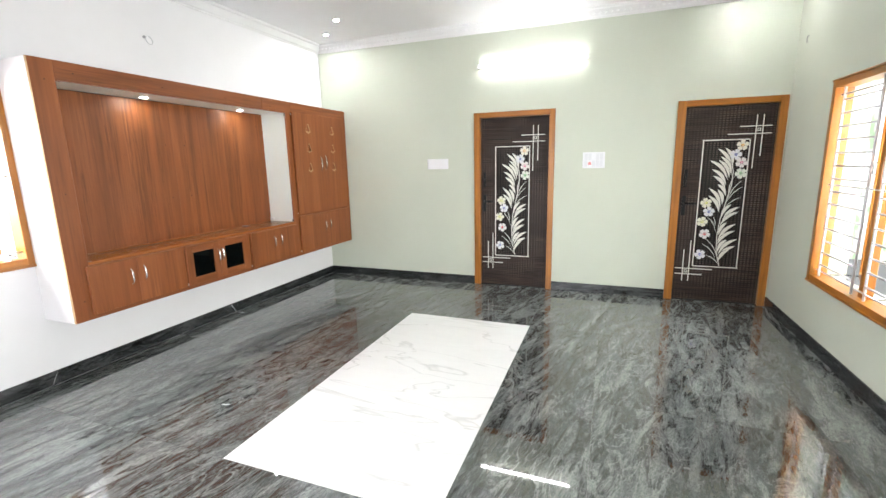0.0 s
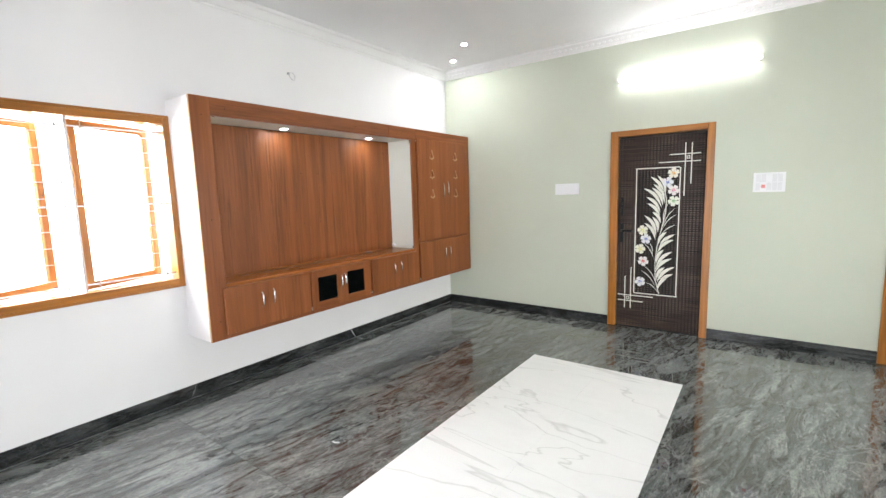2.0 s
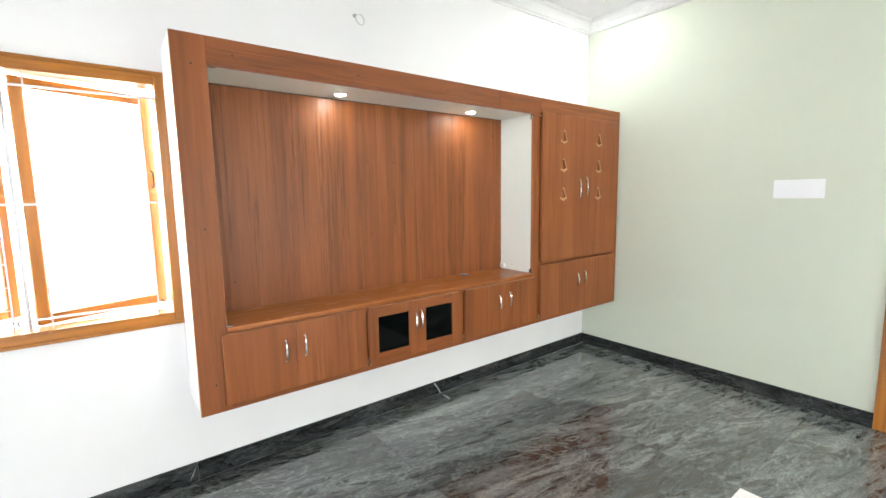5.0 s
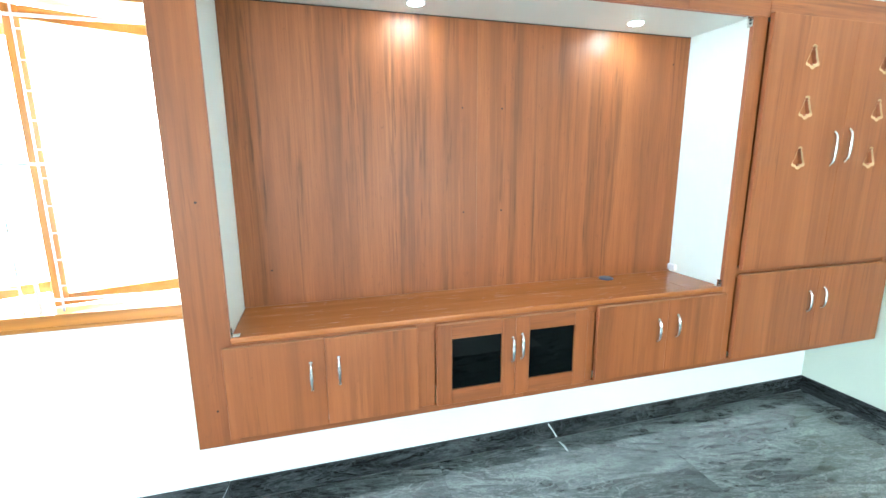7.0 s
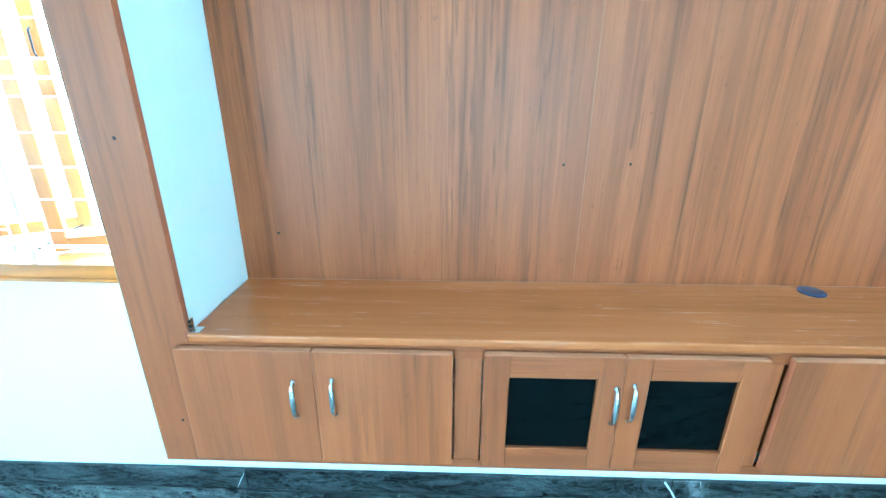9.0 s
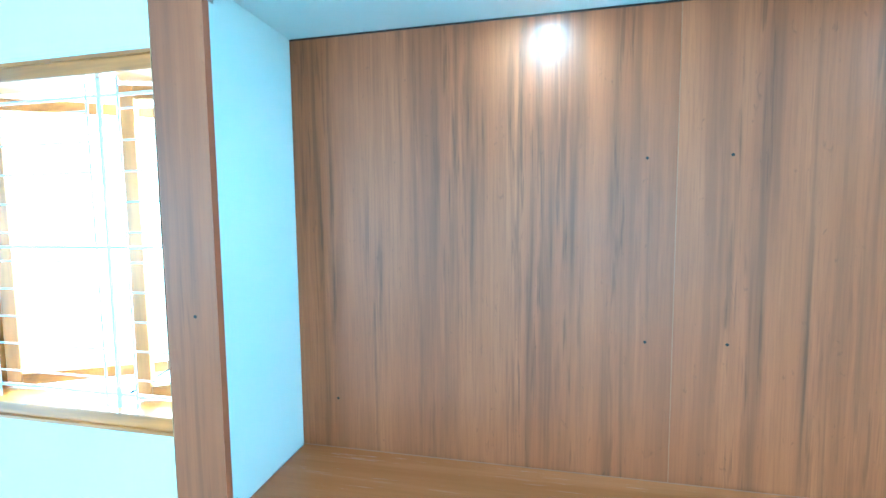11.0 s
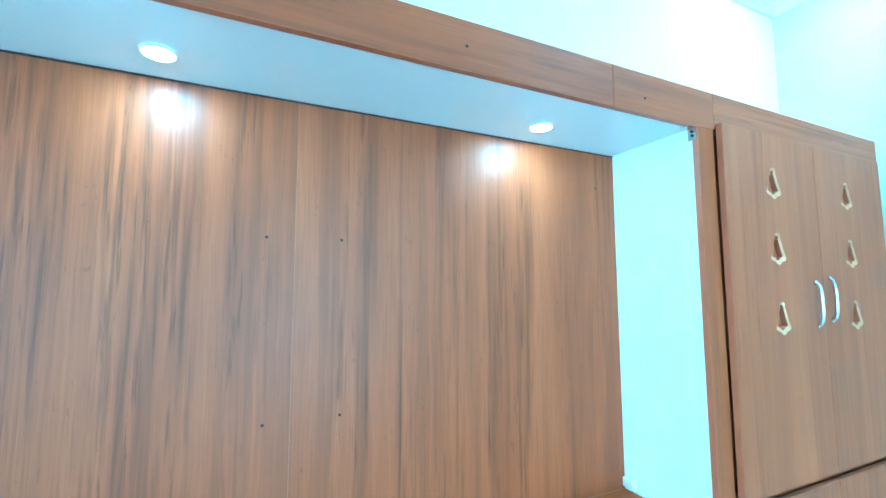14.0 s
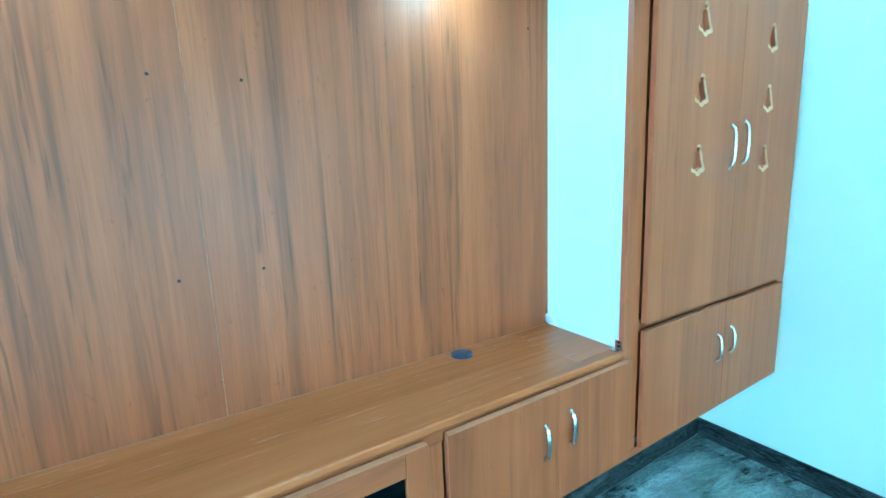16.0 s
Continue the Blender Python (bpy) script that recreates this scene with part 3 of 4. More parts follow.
def bell_rim(by, bz):
    """The routed, sloping edge between the face and the hole."""
    bm = bmesh.new()
    out, inn = bell(by, bz, 0.0855, 0.1065), bell(by, bz + 0.003, 0.062, 0.083)
    n = len(out)
    rows = [[bm.verts.new((x, a, b2)) for a, b2 in o] for x, o in ((DX1 + 0.0004, out), (DX1 - 0.003, inn), (DX1 - 0.0045, inn), (DX1 - 0.0045, out))]
    for r in range(4):
        for i in range(n):
            j = (i + 1) % n
            bm.faces.new((rows[r][i], rows[r][j], rows[(r + 1) % 4][j], rows[(r + 1) % 4][i]))
    return bm


def bell_reveal(by, bz):
    bm = bmesh.new()
    out, inn = bell(by, bz, 0.0855, 0.1065), bell(by, bz + 0.003, 0.0622, 0.0832)
    n = len(out)
    rows = [[bm.verts.new((x, a, b2)) for a, b2 in o] for x, o in ((DX1 - 0.0047, out), (DX1 - 0.0047, inn), (DX0 + 0.0005, inn), (DX0 + 0.0005, out))]
    for r in range(4):
        for i in range(n):
            j = (i + 1) % n
            bm.faces.new((rows[r][i], rows[r][j], rows[(r + 1) % 4][j], rows[(r + 1) % 4][i]))
    return bm


base_label = "low teak laminate cabinet with two doors and chrome handles"
cabinet("base_cabinet", 1.894, 2.580, 0.526, 0.867, 2.234, base_label, ((2.182, 0.673, 0.787), (2.281, 0.682, 0.795)))
cabinet("base_cabinet", 2.656, 3.332, 0.526, 0.867, 2.994, "low teak cabinet with two dark glass doors under the counter", ((2.978, 0.674, 0.787), (3.020, 0.684, 0.798)), glazed=True)
cabinet("base_cabinet", 3.386, 4.092, 0.526, 0.867, 3.758, base_label, ((3.704, 0.674, 0.786), (3.808, 0.684, 0.797)))
cabinet("wall_cabinet", 4.163, 5.174, 0.526, 0.951, 4.680, "teak laminate cabinet with two doors beside the sage wall", ((4.626, 0.724, 0.838), (4.725, 0.735, 0.848)))
cabinet("shrine_cabinet", 4.163, 5.174, 0.977, 2.109, 4.680, "tall teak shrine cabinet with six bell-shaped cut-outs in its doors", ((4.624, 1.460, 1.626), (4.719, 1.477, 1.641)),
        bells=[(y, z) for y in (4.419, 4.894) for z in (1.944, 1.725, 1.499)])


def downlight(at, r, glow, label, group, ring=0.012, dome=0.0):
    ob = thing("downlight", at, label, "lamp", group)
    x, y, z = at
    bm = bmesh.new()
    n = 28
    prof = ((r, -0.002), (r + ring * 0.4, -0.006), (r + ring, -0.003), (r + ring, 0.0), (r, 0.0))
    rows = [[bm.verts.new((x + math.cos(i * math.tau / n) * q, y + math.sin(i * math.tau / n) * q, z + h)) for i in range(n)] for q, h in prof]
    for k in range(len(prof)):
        for i in range(n):
            a, b2 = rows[k], rows[(k + 1) % len(prof)]
            bm.faces.new((a[i], a[(i + 1) % n], b2[(i + 1) % n], b2[i]))
    part("bezel", bm, M_plastic, ob, "white ring")
    if dome:
        bm = bmesh.new()
        bmesh.ops.create_uvsphere(bm, u_segments=24, v_segments=12, radius=r)
        bmesh.ops.delete(bm, geom=[v for v in bm.verts if v.co.z > 0.001], context="VERTS")
        for v in bm.verts:
            v.co = Vector((x + v.co.x, y + v.co.y, z - 0.002 + v.co.z * dome))
        for f in bm.faces:
            f.smooth = True
    else:
        bm = disc(bmesh.new(), (x, y, z - 0.0015), r, 0.001, "z", n)
    part("diffuser", bm, glow, ob, "glowing diffuser")
    return ob


for y in (2.648, 3.648):
    downlight((0.138, y, NZ1), 0.029, M_lampn, "small round lit downlight set in the niche's white soffit", "niche downlights", ring=0.006, dome=0.28)

# grommet on the counter and the little plastic socket in the niche's corner
g = thing("cable_grommet", (0.05, 3.648, NZ0), "dark blue plastic cable grommet on the teak counter", "grommet")
part("flange", disc(bmesh.new(), (0.05, 3.648, NZ0), 0.036, 0.004, "z", 28), M_cap, g)
part("cap", disc(bmesh.new(), (0.05, 3.648, NZ0 + 0.004), 0.029, 0.003, "z", 28), M_cap, g)
s = thing("cable_box", (0.036, NY1, NZ0 + 0.03), "small white plastic cable box on the niche lining", "cable box")
part("body", B(0.010, 0.060, NY1 - 0.016, NY1 - 0.0005, NZ0 + 0.012, NZ0 + 0.044, bevel=0.003, seg=2), M_plastic, s)
part("cover", B(0.016, 0.054, NY1 - 0.019, NY1 - 0.016, NZ0 + 0.017, NZ0 + 0.039, bevel=0.001), M_rocker, s)


# ---- doors ----
LEAVES = ((232, 272, 295, 365), (262, 268, 301, 345), (246, 306, 298, 390), (203, 325, 286, 410), (240, 322, 291, 402), (216, 364, 281, 432), (222, 392, 281, 456),
          (245, 430, 283, 480), (208, 447, 265, 540), (245, 452, 271, 522), (210, 482, 262, 556), (346, 532, 275, 602), (312, 520, 272, 582), (342, 556, 270, 616),
          (338, 610, 265, 692), (300, 602, 268, 662), (334, 642, 264, 706), (347, 680, 270, 756), (306, 682, 268, 742), (341, 712, 273, 772), (316, 730, 274, 786))
STEMS = ((350, 410, 292, 500), (352, 440, 286, 516), (346, 488, 280, 540), (210, 575, 256, 650), (236, 572, 250, 628), (210, 680, 268, 762), (198, 704, 264, 772), (220, 758, 280, 804), (318, 390, 296, 490))
FLOWERS = ((333, 257, 0, 0), (310, 297, 1, 1), (334, 332, 2, 2), (335, 380, 3, 3), (207, 513, 4, 4), (221, 553, 1, 1), (197, 600, 4, 4), (211, 657, 5, 5), (199, 755, 1, 1))


def flower_heart(u, py, v, n_f):
    """A small star painted over the roots of the petals."""
    o = []
    for i in range(20):
        an = math.tau * i / 20 + 0.3 + n_f
        rad = (0.020, 0.012, 0.009, 0.012)[i % 4]
        o.append((u + math.cos(an) * rad, v + math.sin(an) * rad))
    return prism(o, "y", py - 0.0050, py - 0.0047)


def door(k, x0, x1, top):
    w, wr = 0.078, 0.066
    fy = Y1 - 0.018
    ob = thing("door_%d" % (k + 1), ((x0 + x1) / 2, Y1, 0.0), "closed dark embossed door with a white painted flower panel in an orange timber frame", "door", "room doors", "structure")
    jl = part("frame_jamb", B(x0, x0 + w, fy, Y1 + 0.11, 0.0, top, bevel=0.004, seg=2), M_frame_z, ob, "varnished orange timber jamb")
    part("frame_jamb", B(x1 - wr, x1, fy, Y1 + 0.11, 0.0, top, bevel=0.004, seg=2), M_frame_z, ob, "varnished orange timber jamb")
    part("frame_head", B(x0 + w, x1 - wr, fy + 0.001, Y1 + 0.11, top - w * 0.8, top - 0.0005, bevel=0.004, seg=2), M_frame_x, ob, "varnished orange timber head")
    part("threshold", B(x0 + w, x1 - wr, Y1 + 0.012, Y1 + 0.09, -0.004, 0.006), M_skirt, ob, "dark granite threshold")
    px0, px1, pz0, pz1 = x0 + w + 0.002, x1 - wr - 0.002, 0.010, top - w * 0.8 - 0.003
    py = Y1 + 0.022
    leaf = part("door_leaf", B(px0, px1, py, py + 0.034, pz0, pz1, bevel=0.001), M_door, ob, "dark brown leaf pressed with rows of dashes")

    def place(px, pz):
        right = 447 - 22 * (pz - 85) / 890
        return px0 + (px - 93) / (right - 93) * 0.766, pz1 - (pz - 85) / 890 * (pz1 - pz0)

    def bar(name, ax, az, bx, bz, wide, lab=""):
        (ax, az), (bx, bz) = place(ax, az), place(bx, bz)
        if abs(ax - bx) > abs(az - bz):
            az = bz = (az + bz) / 2
            return part(name, B(min(ax, bx), max(ax, bx), py - 0.0030, py, az - wide / 2, az + wide / 2), M_artw, leaf, lab)
        ax = bx = (ax + bx) / 2
        return part(name, B(ax - wide / 2, ax + wide / 2, py - 0.0032, py, min(az, bz), max(az, bz)), M_artw, leaf, lab)

    a, b2 = place(174, 232), place(354, 812)
    part("picture_ground", B(a[0], b2[0], py - 0.0012, py, b2[1], a[1]), M_ground, leaf, "black ground of the flower panel")
    for q in ((172, 232, 358, 232), (172, 812, 355, 812), (174, 232, 174, 812), (355, 232, 355, 812)):
        bar("picture_border", *q, 0.010)
    for q in ((378, 130, 378, 358), (404, 130, 404, 305), (315, 177, 440, 177), (270, 209, 440, 209), (132, 735, 132, 888), (158, 690, 158, 888), (100, 826, 255, 826), (100, 853, 213, 853)):
        bar("inlay_line", *q, 0.009)
    for cx, cz in ((391, 192), (145, 839)):
        u, v = place(cx, cz)
        part("inlay_square", B(u - 0.015, u + 0.015, py - 0.002, py, v - 0.015, v + 0.015), M_artw, leaf)
        part("inlay_square", B(u - 0.008, u + 0.008, py - 0.0032, py - 0.002, v - 0.008, v + 0.008), M_artbg, leaf)

    def spray(p, q, wide, bow, n=8):
        (ax, az), (bx, bz) = p, q
        d = Vector((ax - bx, az - bz))
        nrm = Vector((-d.y, d.x)).normalized()
        l_side, r_side = [], []
        for i in range(n + 1):
            t = i / n
            c = Vector((bx, bz)) + d * t + nrm * bow * d.length * math.sin(math.pi * t * 0.9)
            wd = wide * (math.sin(math.pi * t ** 1.25) ** 0.75 if 0 < t < 1 else 0.02)
            l_side.append((c.x + nrm.x * wd, c.y + nrm.y * wd))
            r_side.append((c.x - nrm.x * wd, c.y - nrm.y * wd))
        return l_side + r_side[::-1]

    for n_l, (tx, tz, bx, bz) in enumerate(LEAVES):
        left = tx < bx
        o = spray(place(tx, tz), place(bx, bz), 0.0168, -0.16 if left else 0.16)
        o2 = spray(place(tx, tz), place(bx, bz), 0.0198, -0.16 if left else 0.16)
        part("painted_leaf_shade", prism(o2, "y", py - 0.00217 - 0.00007 * n_l, py - 0.001), M_artbg, leaf)
        part("painted_leaf", prism(o, "y", py - 0.0022 - 0.00007 * n_l, py - 0.001), M_artw, leaf)
    for tx, tz, bx, bz in STEMS:
        o = spray(place(tx, tz), place(bx, bz), 0.0035, 0.12 if tx > bx else -0.12)
        part("painted_stem", prism(o, "y", py - 0.00195, py - 0.001), M_artw, leaf)
    main = [place(*q) for q in ((280, 806), (264, 740), (262, 660), (270, 580), (288, 500), (303, 430), (305, 370), (292, 310))]
    bm = bmesh.new()
    tube(bm, [(u, py - 0.001, v) for u, v in main], 0.0045, 6, 0.4, up=(0, 1, 0))
    part("painted_stem", bm, M_artw, leaf)
    for n_f, (cx, cz, pc, hc) in enumerate(FLOWERS):
        u, v = place(cx, cz)
        bm = bmesh.new()
        for i in range(5):
            an = math.tau * i / 5 + 0.3 + n_f
            o = []
            for rad, wd in ((0.006, 0.003), (0.021, 0.0145), (0.035, 0.0215), (0.046, 0.0195), (0.0525, 0.010), (0.050, 0.0), (0.0525, -0.010), (0.046, -0.0195), (0.035, -0.0215), (0.021, -0.0145), (0.006, -0.003), (0.004, 0.0)):
                o.append((u + math.cos(an) * rad - math.sin(an) * wd, v + math.sin(an) * rad + math.cos(an) * wd))
            vs = [bm.verts.new((p, py - 0.0036 - 0.0002 * i, q)) for p, q in o]
            vb = [bm.verts.new((p, py - 0.0016, q)) for p, q in o]
            bm.faces.new(vs)
            for j in range(12):
                bm.faces.new((vs[j], vs[(j + 1) % 12], vb[(j + 1) % 12], vb[j]))
        part("painted_flower", bm, PETAL[pc], leaf)
        part("painted_flower_heart", flower_heart(u, py, v, n_f), HEART[hc], leaf)
        part("painted_flower_eye", disc(bmesh.new(), (u, py - 0.0056, v), 0.006, 0.003, "y", 10), M_artg if n_f % 2 else PETAL[pc], leaf)
    # handle set: upper bolt and lever on its plate
    hx = px0 + 0.045
    plate = part("lever_plate", B(hx - 0.019, hx + 0.019, py - 0.010, py, 0.92, 1.13, bevel=0.003), M_black, leaf, "black lock plate")
    bm = bmesh.new()
    tube(bm, [(hx, py - 0.008, 1.05), (hx, py - 0.05, 1.05), (hx + 0.02, py - 0.055, 1.05), (hx + 0.12, py - 0.052, 1.052)], 0.009, 8)
    part("lever", bm, M_black, leaf, "black lever handle")
    part("tower_bolt", B(hx - 0.016, hx + 0.016, py - 0.012, py, 1.22, 1.40, bevel=0.003), M_black, leaf, "black tower bolt")
    bm = bmesh.new()
    tube(bm, [(hx, py - 0.02, 1.235), (hx, py - 0.02, 1.385)], 0.006, 8)
    tube(bm, [(hx, py - 0.012, 1.33), (hx, py - 0.04, 1.33)], 0.006, 8)
    part("bolt_rod", bm, M_black, leaf)
    return ob


for k, d in enumerate(DOORS):
    door(k, *d)


# ---- windows ----
def window(number, hole, wall, inward, panels, swing, label, bar=0.0045, leaves=()):
    """A timber window in a wall of constant x: frame, mullions, steel grill and outward casements.
    inward is the sign of the way into the room; panels are bays as (y0, y1)."""
    y0, y1, z0, z1 = hole
    ob = thing("window_%d" % number, (wall, (y0 + y1) / 2, z0), label, "window", "", "structure")

    def X(d):
        return wall + inward * d

    def bx(d0, d1, *r, **k):
        a, b2 = sorted((X(d0), X(d1)))
        return B(a, b2, *r, **k)

    w = 0.048
    part("frame_jamb", bx(-0.10, 0.018, y0, y0 + w, z0, z1, bevel=0.004, seg=2), M_frame_z, ob)
    part("frame_jamb", bx(-0.10, 0.018, y1 - w, y1, z0, z1, bevel=0.004, seg=2), M_frame_z, ob)
    part("frame_head", bx(-0.10, 0.0175, y0 + w, y1 - w, z1 - w - 0.016, z1, bevel=0.004, seg=2), M_frame_y, ob)
    part("frame_sill", bx(-0.10, 0.0175, y0 + w, y1 - w, z0, z0 + w + 0.016, bevel=0.004, seg=2), M_frame_y, ob)
    part("frame_bead", bx(0.018, 0.026, y0 + 0.002, y1 - 0.002, z1 - 0.02, z1 - 0.004, bevel=0.003), M_frame_y, ob)
    part("frame_bead", bx(0.018, 0.026, y0 + 0.002, y1 - 0.002, z0 + 0.004, z0 + 0.02, bevel=0.003), M_frame_y, ob)
    iz0, iz1 = z0 + w + 0.016, z1 - w - 0.016
    for (a0, a1), (b0, b1) in zip(panels, panels[1:]):
        if b0 - a1 > 0.02:
            part("mullion", bx(-0.10, -0.035, a1, b0, iz0, iz1, bevel=0.003), M_frame_z, ob)
    # grill: uprights, thicker flats at head, middle and foot, and thin rods
    gx = -0.022
    if panels[1][0] - panels[0][1] < 0.02:
        bm = bmesh.new()
        tube(bm, [(X(gx), panels[0][1] - 0.008, iz0 - 0.002), (X(gx), panels[0][1] - 0.008, iz1 + 0.002)], 0.007, 8)
        part("grill_post", bm, M_grill, ob, "white enamelled steel post")
    for a0, a1 in panels:
        for yv in (a0 + 0.06, a1 - 0.06):
            bm = bmesh.new()
            tube(bm, [(X(gx), yv, iz0 - 0.002), (X(gx), yv, iz1 + 0.002)], bar, 6)
            part("grill_upright", bm, M_grill, ob, "white enamelled steel bar")
        n = max(10, round((iz1 - iz0) / 0.098))
        for i in range(1, n):
            z = iz0 + (iz1 - iz0) * i / n
            bm = bmesh.new()
            tube(bm, [(X(gx), a0 + 0.06, z), (X(gx), a1 - 0.06, z)], bar * 0.75, 6)
            part("grill_rod", bm, M_grill, ob)
    for z in (iz0 + 0.045, (iz0 + iz1) / 2, iz1 - 0.055):
        bm = bmesh.new()
        tube(bm, [(X(gx - 0.004), y0 + w - 0.004, z), (X(gx - 0.004), y1 - w + 0.004, z)], 0.0058, 6)
        part("grill_flat", bm, M_grill, ob)
    # casements hinged on the lower-y side, swung outwards
    for (a0, a1), ang in zip(leaves or panels, swing):
        hinge = Vector((X(-0.085), a0 + 0.006, 0))
        wid, s = a1 - a0 - 0.012, 0.047
        rot = Matrix.Translation(hinge) @ Matrix.Rotation(inward * radians(ang), 4, "Z")

        def sash(y_0, y_1, z_0, z_1, th=0.032, name="", m=None, parent=None, lab="", bevel=0.003):
            bm = B(-th / 2, th / 2, y_0, y_1, z_0, z_1, bevel=bevel)
            bm.transform(rot)
            return part(name, bm, m, parent, lab)

        sh = sash(0, s, iz0 + 0.006, iz1 - 0.006, name="casement", m=M_frame_z, parent=ob, lab="timber casement swung open outwards")
        sash(wid - s, wid, iz0 + 0.006, iz1 - 0.006, name="stile", m=M_frame_z, parent=sh)
        sash(s, wid - s, iz0 + 0.006, iz0 + 0.006 + s, 0.031, name="rail", m=M_frame_y, parent=sh)
        sash(s, wid - s, iz1 - 0.006 - s, iz1 - 0.006, 0.031, name="rail", m=M_frame_y, parent=sh)
        pane = sash(s - 0.004, wid - s + 0.004, iz0 + s, iz1 - s, 0.004, name="pane", m=M_pane, parent=sh, lab="clear glass pane", bevel=0)
        pane.visible_shadow = False
        bm = bmesh.new()
        zc = (iz0 + iz1) / 2 + 0.12
        tube(bm, [(inward * 0.016, wid - 0.025, zc - 0.045), (inward * 0.036, wid - 0.025, zc - 0.036), (inward * 0.036, wid - 0.025, zc + 0.036), (inward * 0.016, wid - 0.025, zc + 0.045)], 0.0038, 8)
        bm.transform(rot)
        part("casement_handle", bm, M_black, sh, "black pull handle")
        bm = bmesh.new()
        p = rot @ Vector((0, wid - 0.03, iz0 + 0.02))
        q = Vector((X(-0.085), a1 - 0.05, iz0 + 0.012))
        tube(bm, [p, (p + q) / 2 + Vector((0, 0, 0.004)), q], 0.004, 6)
        part("stay", bm, M_black, ob, "black casement stay")
    return ob


window(1, WIN_W, 0.0, 1, ((0.612, 1.216), (1.222, 1.745)), (29, 21), "timber window with white steel grill and two casements open outwards", 0.0036, ((0.612, 1.216), (1.218, 1.785)))
window(2, WIN_E, X1, -1, ((2.99, 3.62), (3.665, 4.295)), (20, 20), "timber window with white steel grill and two casements open outwards", 0.009)
setting("ground_east", B(X1 + WT, X1 + 4.0, Y0 - WT, Y1 + 3.0, -0.2, -0.03), M_grout, "plain grey paving outside the east wall and its added opening", "ground")
# paving and glowing sheet added behind the unseen south opening
setting("ground_south", B(-1.0, X1 + 1.0, Y0 - 6.0, Y0 - WT, -0.2, -0.03), M_grout, "plain grey paving beyond the added south opening", "ground")
setting("backdrop_south", B(-4.0, 9.0, Y0 - 6.1, Y0 - 6.0, -1, 6), M_far_w, "added glowing sheet beyond the unseen south opening", "backdrop")
setting("backdrop_west", B(-4.05, -4.0, -22, 14, -6, 9), M_far_w, "over-bright hazy daylight outside the window", "backdrop")
setting("backdrop_east", B(X1 + 4.0, X1 + 4.05, -8, 18, -6, 9), M_far_e, "over-bright foliage and sky outside the window", "backdrop")


# ---- lamps and fittings of the room ----
for x, y in ((0.835, 4.44), (0.405, 4.855), (4.87, 4.86)):
    downlight((x, y, H), 0.025, M_lamp, "round lit downlight set in the white ceiling", "ceiling downlights", ring=0.006, dome=0.15)

tl = thing("tube_light", (2.815, Y1, 2.6), "lit white tube batten fixed high on the sage wall", "tube light")
part("batten", B(2.203, 3.427, Y1 - 0.022, Y1, 2.585, 2.625, bevel=0.003), M_plastic, tl, "white metal batten")
bm = bmesh.new()
tube(bm, [(2.228, Y1 - 0.04, 2.605), (3.402, Y1 - 0.04, 2.605)], 0.015, 12)
part("tube", bm, M_tube, tl, "glowing tube")
for x in (2.203, 3.402):
    part("end_cap", B(x, x + 0.025, Y1 - 0.06, Y1 - 0.02, 2.585, 2.625, bevel=0.003), M_plastic, tl)

s1 = thing("blank_plate", (1.67, Y1, 1.51), "blank white plastic switch plate on the sage wall", "switch plate")
part("plate", B(1.531, 1.810, Y1 - 0.012, Y1, 1.447, 1.573, bevel=0.004, seg=2), M_plastic, s1)
part("cover", B(1.549, 1.792, Y1 - 0.0145, Y1 - 0.012, 1.462, 1.558, bevel=0.001), M_plastic, s1)
for c in range(6):
    x = 1.556 + c * 0.0385
    part("blank_module", B(x, x + 0.0380, Y1 - 0.0160, Y1 - 0.0145, 1.470, 1.550, bevel=0.0005), M_plastic, s1)
s2 = thing("switch_board", (3.522, Y1, 1.52), "white switch board with rockers and red indicator on sage wall", "switch board")
part("plate", B(3.405, 3.640, Y1 - 0.012, Y1, 1.432, 1.606, bevel=0.004, seg=2), M_plastic, s2)
for r, z in enumerate((1.448, 1.523)):
    for c in range(5):
        x = 3.424 + c * 0.04
        if r == 0 and c == 1:
            part("indicator", B(x + 0.003, x + 0.033, Y1 - 0.0165, Y1 - 0.012, z + 0.02, z + 0.05, bevel=0.001), M_red, s2, "red lit switch")
        elif r == 1 and c == 2:
            part("regulator_knob", disc(bmesh.new(), (x + 0.018, Y1 - 0.026, z + 0.034), 0.017, 0.014, "y", 18), M_plastic, s2, "white round fan regulator")
        else:
            part("rocker", B(x + 0.002, x + 0.034, Y1 - 0.016, Y1 - 0.012, z, z + 0.066, bevel=0.0012), M_rocker, s2)


def wall_wire(at, inward, size):
    """A short conduit stub with a loop of wire left in the wall."""
    x, y, z = at
    ob = thing("wire_stub", at, "loose loop of grey wire from a conduit stub in the wall", "wire")
    bm = bmesh.new()
    disc(bm, (x - inward * 0.002, y, z), 0.011, inward * 0.012, "x", 14)
    part("conduit", bm, M_wire, ob)
    bm = bmesh.new()
    pts = []
    for i in range(22):
        a = i / 21 * math.tau * 0.93 + 1.9
        pts.append((x + inward * (0.012 + 0.02 * math.sin(i / 21 * math.pi)), y + 0.035 * size + math.cos(a) * 0.037 * size, z - 0.03 * size + math.sin(a) * 0.045 * size))
    tube(bm, pts, 0.003, 6)
    part("wire", bm, M_wire2, ob, "pale grey wire loop")
    return ob


wall_wire((0.0, 2.825, 2.605), 1, 0.75)
hk = thing("wall_hook", (X1, 5.04, 2.53), "small grey steel hook in the pale sage wall", "hook")
bm = bmesh.new()
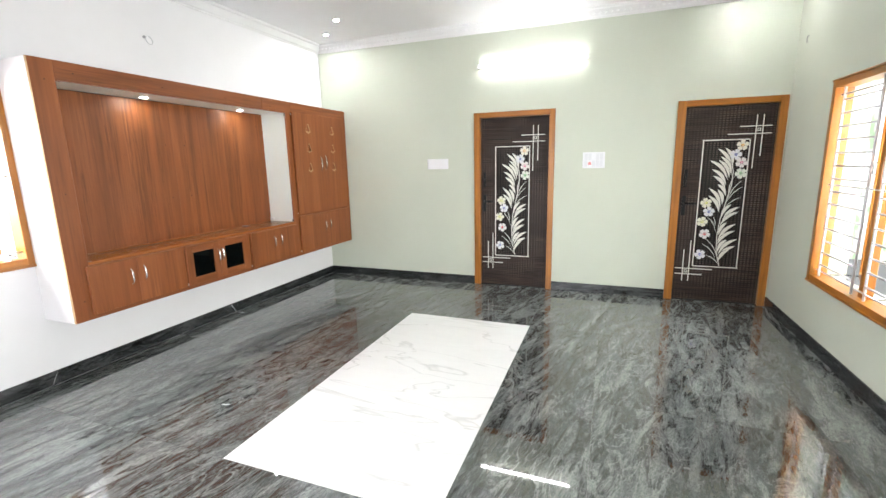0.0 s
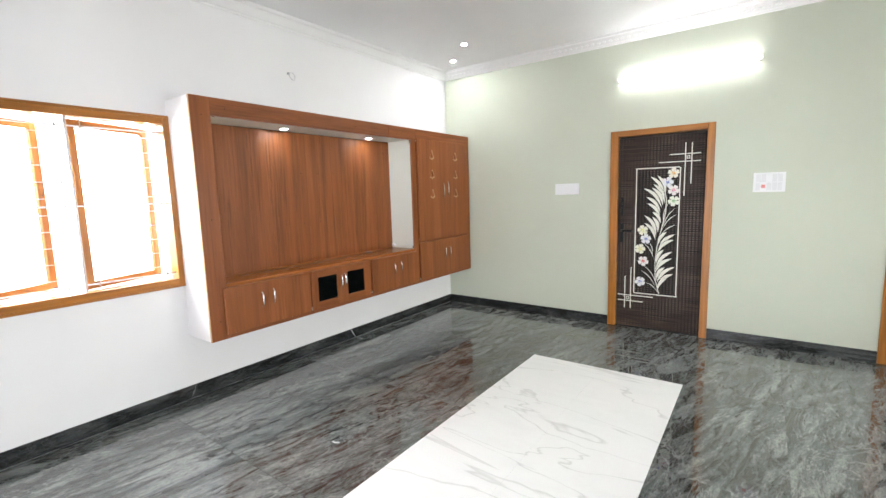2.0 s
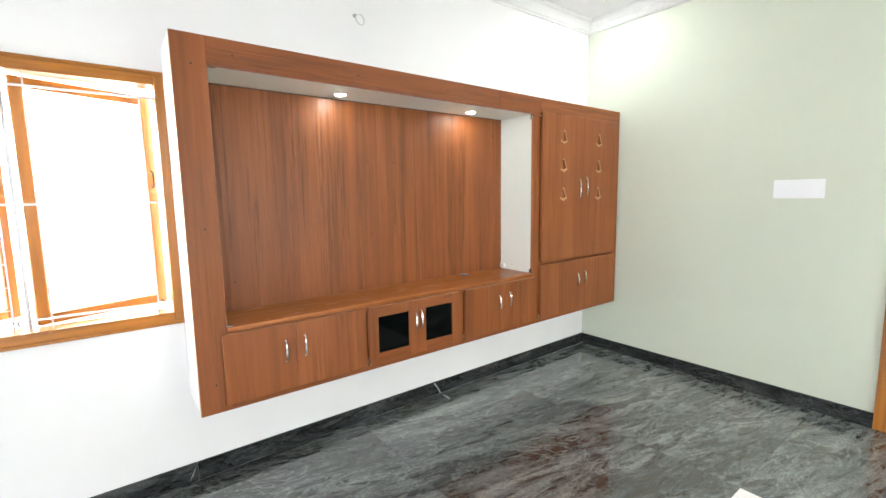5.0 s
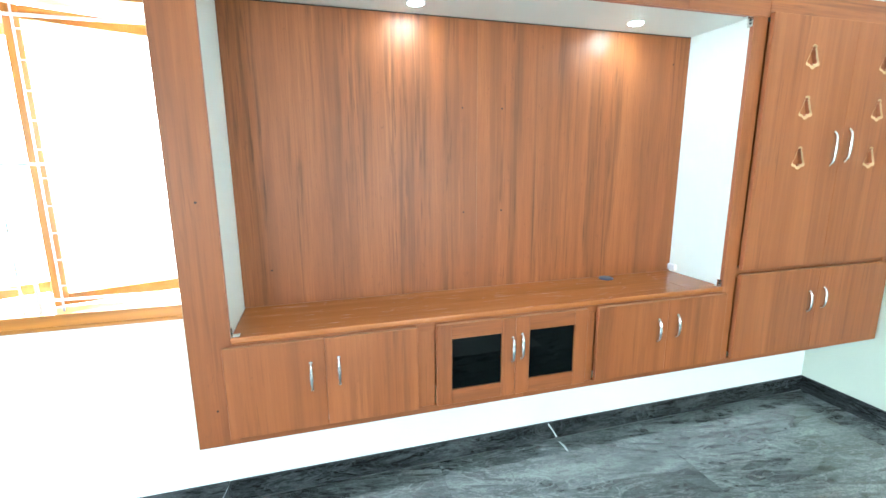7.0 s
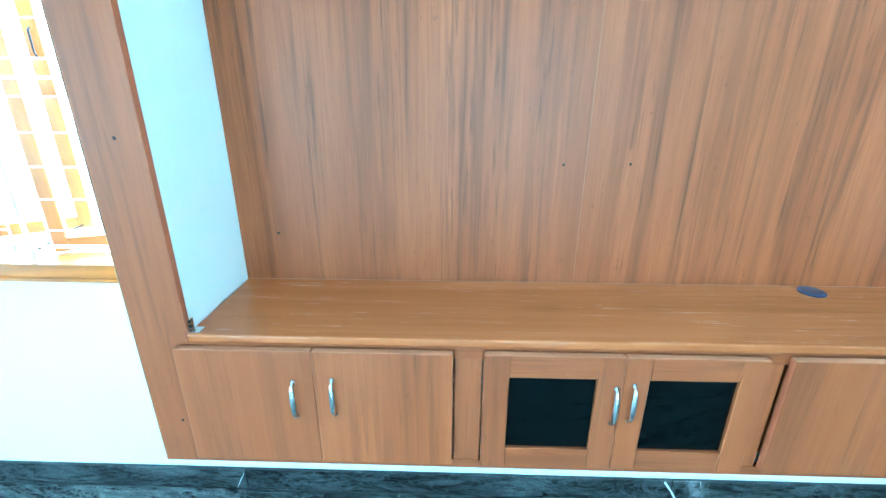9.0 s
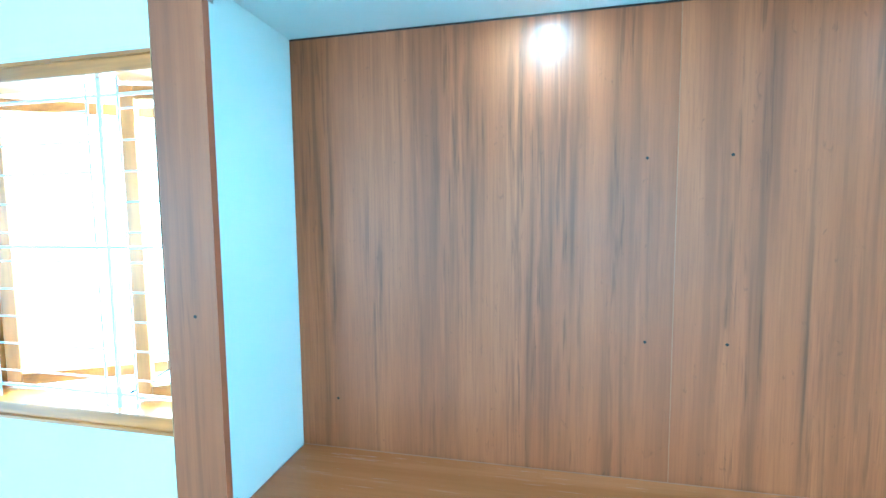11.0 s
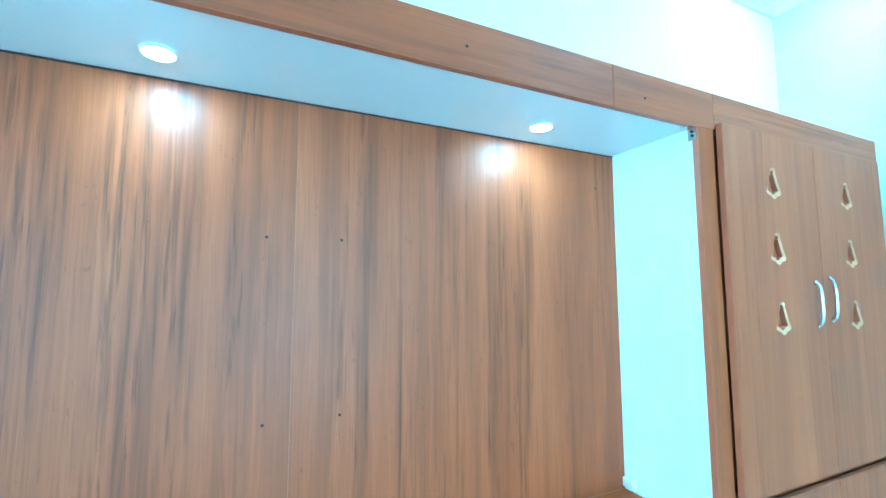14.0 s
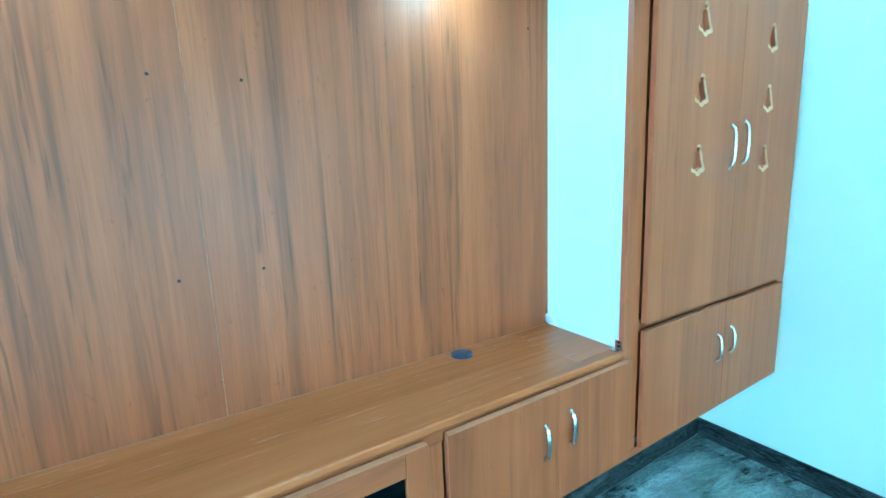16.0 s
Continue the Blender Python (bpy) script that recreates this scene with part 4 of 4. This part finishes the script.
tube(bm, [(X1 + 0.004, 5.0, 2.545), (X1 - 0.012, 5.0, 2.545), (X1 - 0.016, 5.0, 2.52), (X1 - 0.013, 5.0, 2.49), (X1 - 0.006, 5.0, 2.495)], 0.003, 8)
part("hook", bm, M_wire, hk)


# ---- floor, skirting: pieces ----
floor = setting("floor", B(-0.0, X1, Y0 - WT, Y1, -0.14, -0.009), M_grout, "polished grey stone-look tile floor with a white marble-look inlay", "floor")
TX, TY = 0.609, 1.2075
GX, GY = 1.844, 1.541


def tile_mesh(x0, x1, y0, y1):
    me = bpy.data.meshes.new("tile")
    bm = B(x0, x1, y0, y1, -0.009, 0.0)
    bmesh.ops.bevel(bm, geom=[e for e in bm.edges if all(v.co.z > -0.001 for v in e.verts)], offset=0.0007, segments=1, affect="EDGES")
    bm.to_mesh(me)
    bm.free()
    return me


shared = {}
for i in range(-3, 6):
    for j in range(-4, 4):
        a, b2 = max(GX + i * TX, X0), min(GX + (i + 1) * TX, X1)
        c, d = max(GY + j * TY, Y0), min(GY + (j + 1) * TY, Y1)
        if b2 - a < 0.03 or d - c < 0.03:
            continue
        white = i in (0, 1) and j in (0, 1)
        g2 = 0.0002 if white else 0.0005
        key = (round(b2 - a, 3), round(d - c, 3), white)
        if key not in shared:
            shared[key] = tile_mesh(g2, b2 - a - g2, g2, d - c - g2)
            shared[key].materials.append(M_marble if white else M_floor)
        t = new("tile", shared[key])
        t.parent = floor
        t.location = (a, c, 0)
        if white:
            t["label"] = "white marble-look tile"


def skirting(name, runs, label, stone=None):
    """Dark stone skirting in lengths; runs are boxes x0, x1, y0, y1."""
    sk = thing(name, ((runs[0][0] + runs[0][1]) / 2, (runs[0][2] + runs[0][3]) / 2, 0.0), label, "skirting", "", "structure")
    for r in runs:
        part("skirting_tile", B(*r, 0.0, 0.1, bevel=0.002), stone or M_skirt, sk)
    return sk


sk = 0.014
ys = [Y0, -1.4, -0.2, 0.6, 1.79, 3.4, 4.6, Y1]
skw = skirting("skirting_west", [(0, sk, a + 0.001, b2 - 0.001) for a, b2 in zip(ys, ys[1:])], "dark grey polished stone skirting along the white wall")
# thin pale slivers laid on the skirting, the second one wider
for ya, yb, wd in ((1.79, 1.745, 0.0012), (3.372, 3.428, 0.0035)):
    ym = (ya + yb) / 2 + wd * 0.4
    part("paint_run", prism([(ya - wd, 0.092), (ya + wd * 0.6, 0.097), (ym + wd, 0.05), (yb + wd, 0.006), (yb - wd, 0.004), (ym - wd, 0.05)], "x", sk - 0.001, sk + 0.0008), M_mark, skw, "pale run down the skirting")
xs2 = [sk, 1.0, DOORS[0][0]]
skirting("skirting_north", [(a + 0.001, b2 - 0.001, Y1 - sk, Y1) for a, b2 in zip(xs2, xs2[1:])] + [(DOORS[0][1] + 0.001, DOORS[1][0] - 0.001, Y1 - sk, Y1)], "dark grey polished stone skirting along the sage wall", M_skirt_x)
ye = [ADDED_GAP[1], 2.05, 3.25, 4.2, Y1]
skirting("skirting_east", [(X1 - sk, X1, a + 0.001, b2 - 0.001) for a, b2 in list(zip(ye, ye[1:])) + [(Y0 + sk, ADDED_GAP[0])]], "dark grey polished stone skirting along the sage wall")
skirting("skirting_south", [(a + 0.001, b2 - 0.001, Y0, Y0 + sk) for a, b2 in ((sk, 1.3), (3.7, X1))], "dark grey polished stone skirting along the white wall", M_skirt_x)

# pale sliver on the floor before the second run
fs = thing("pale_fleck", (0.085, 3.425, 0.0), "thin pale streak on the grey floor", "paint fleck")
part("smear", prism([(0.045, 3.418), (0.05, 3.428), (0.09, 3.435), (0.13, 3.429), (0.126, 3.419), (0.09, 3.422)], "z", 0.0, 0.0008), M_mark, fs)
fl = thing("pale_fleck", (1.41, 1.96, 0.0), "small smear of dried white paint on the grey floor", "paint fleck")
part("smear", prism([(1.395, 1.945), (1.405, 1.962), (1.42, 1.957), (1.437, 1.972), (1.452, 1.968), (1.437, 1.955), (1.42, 1.947), (1.405, 1.952)], "z", 0.0, 0.0008), M_mark, fl)
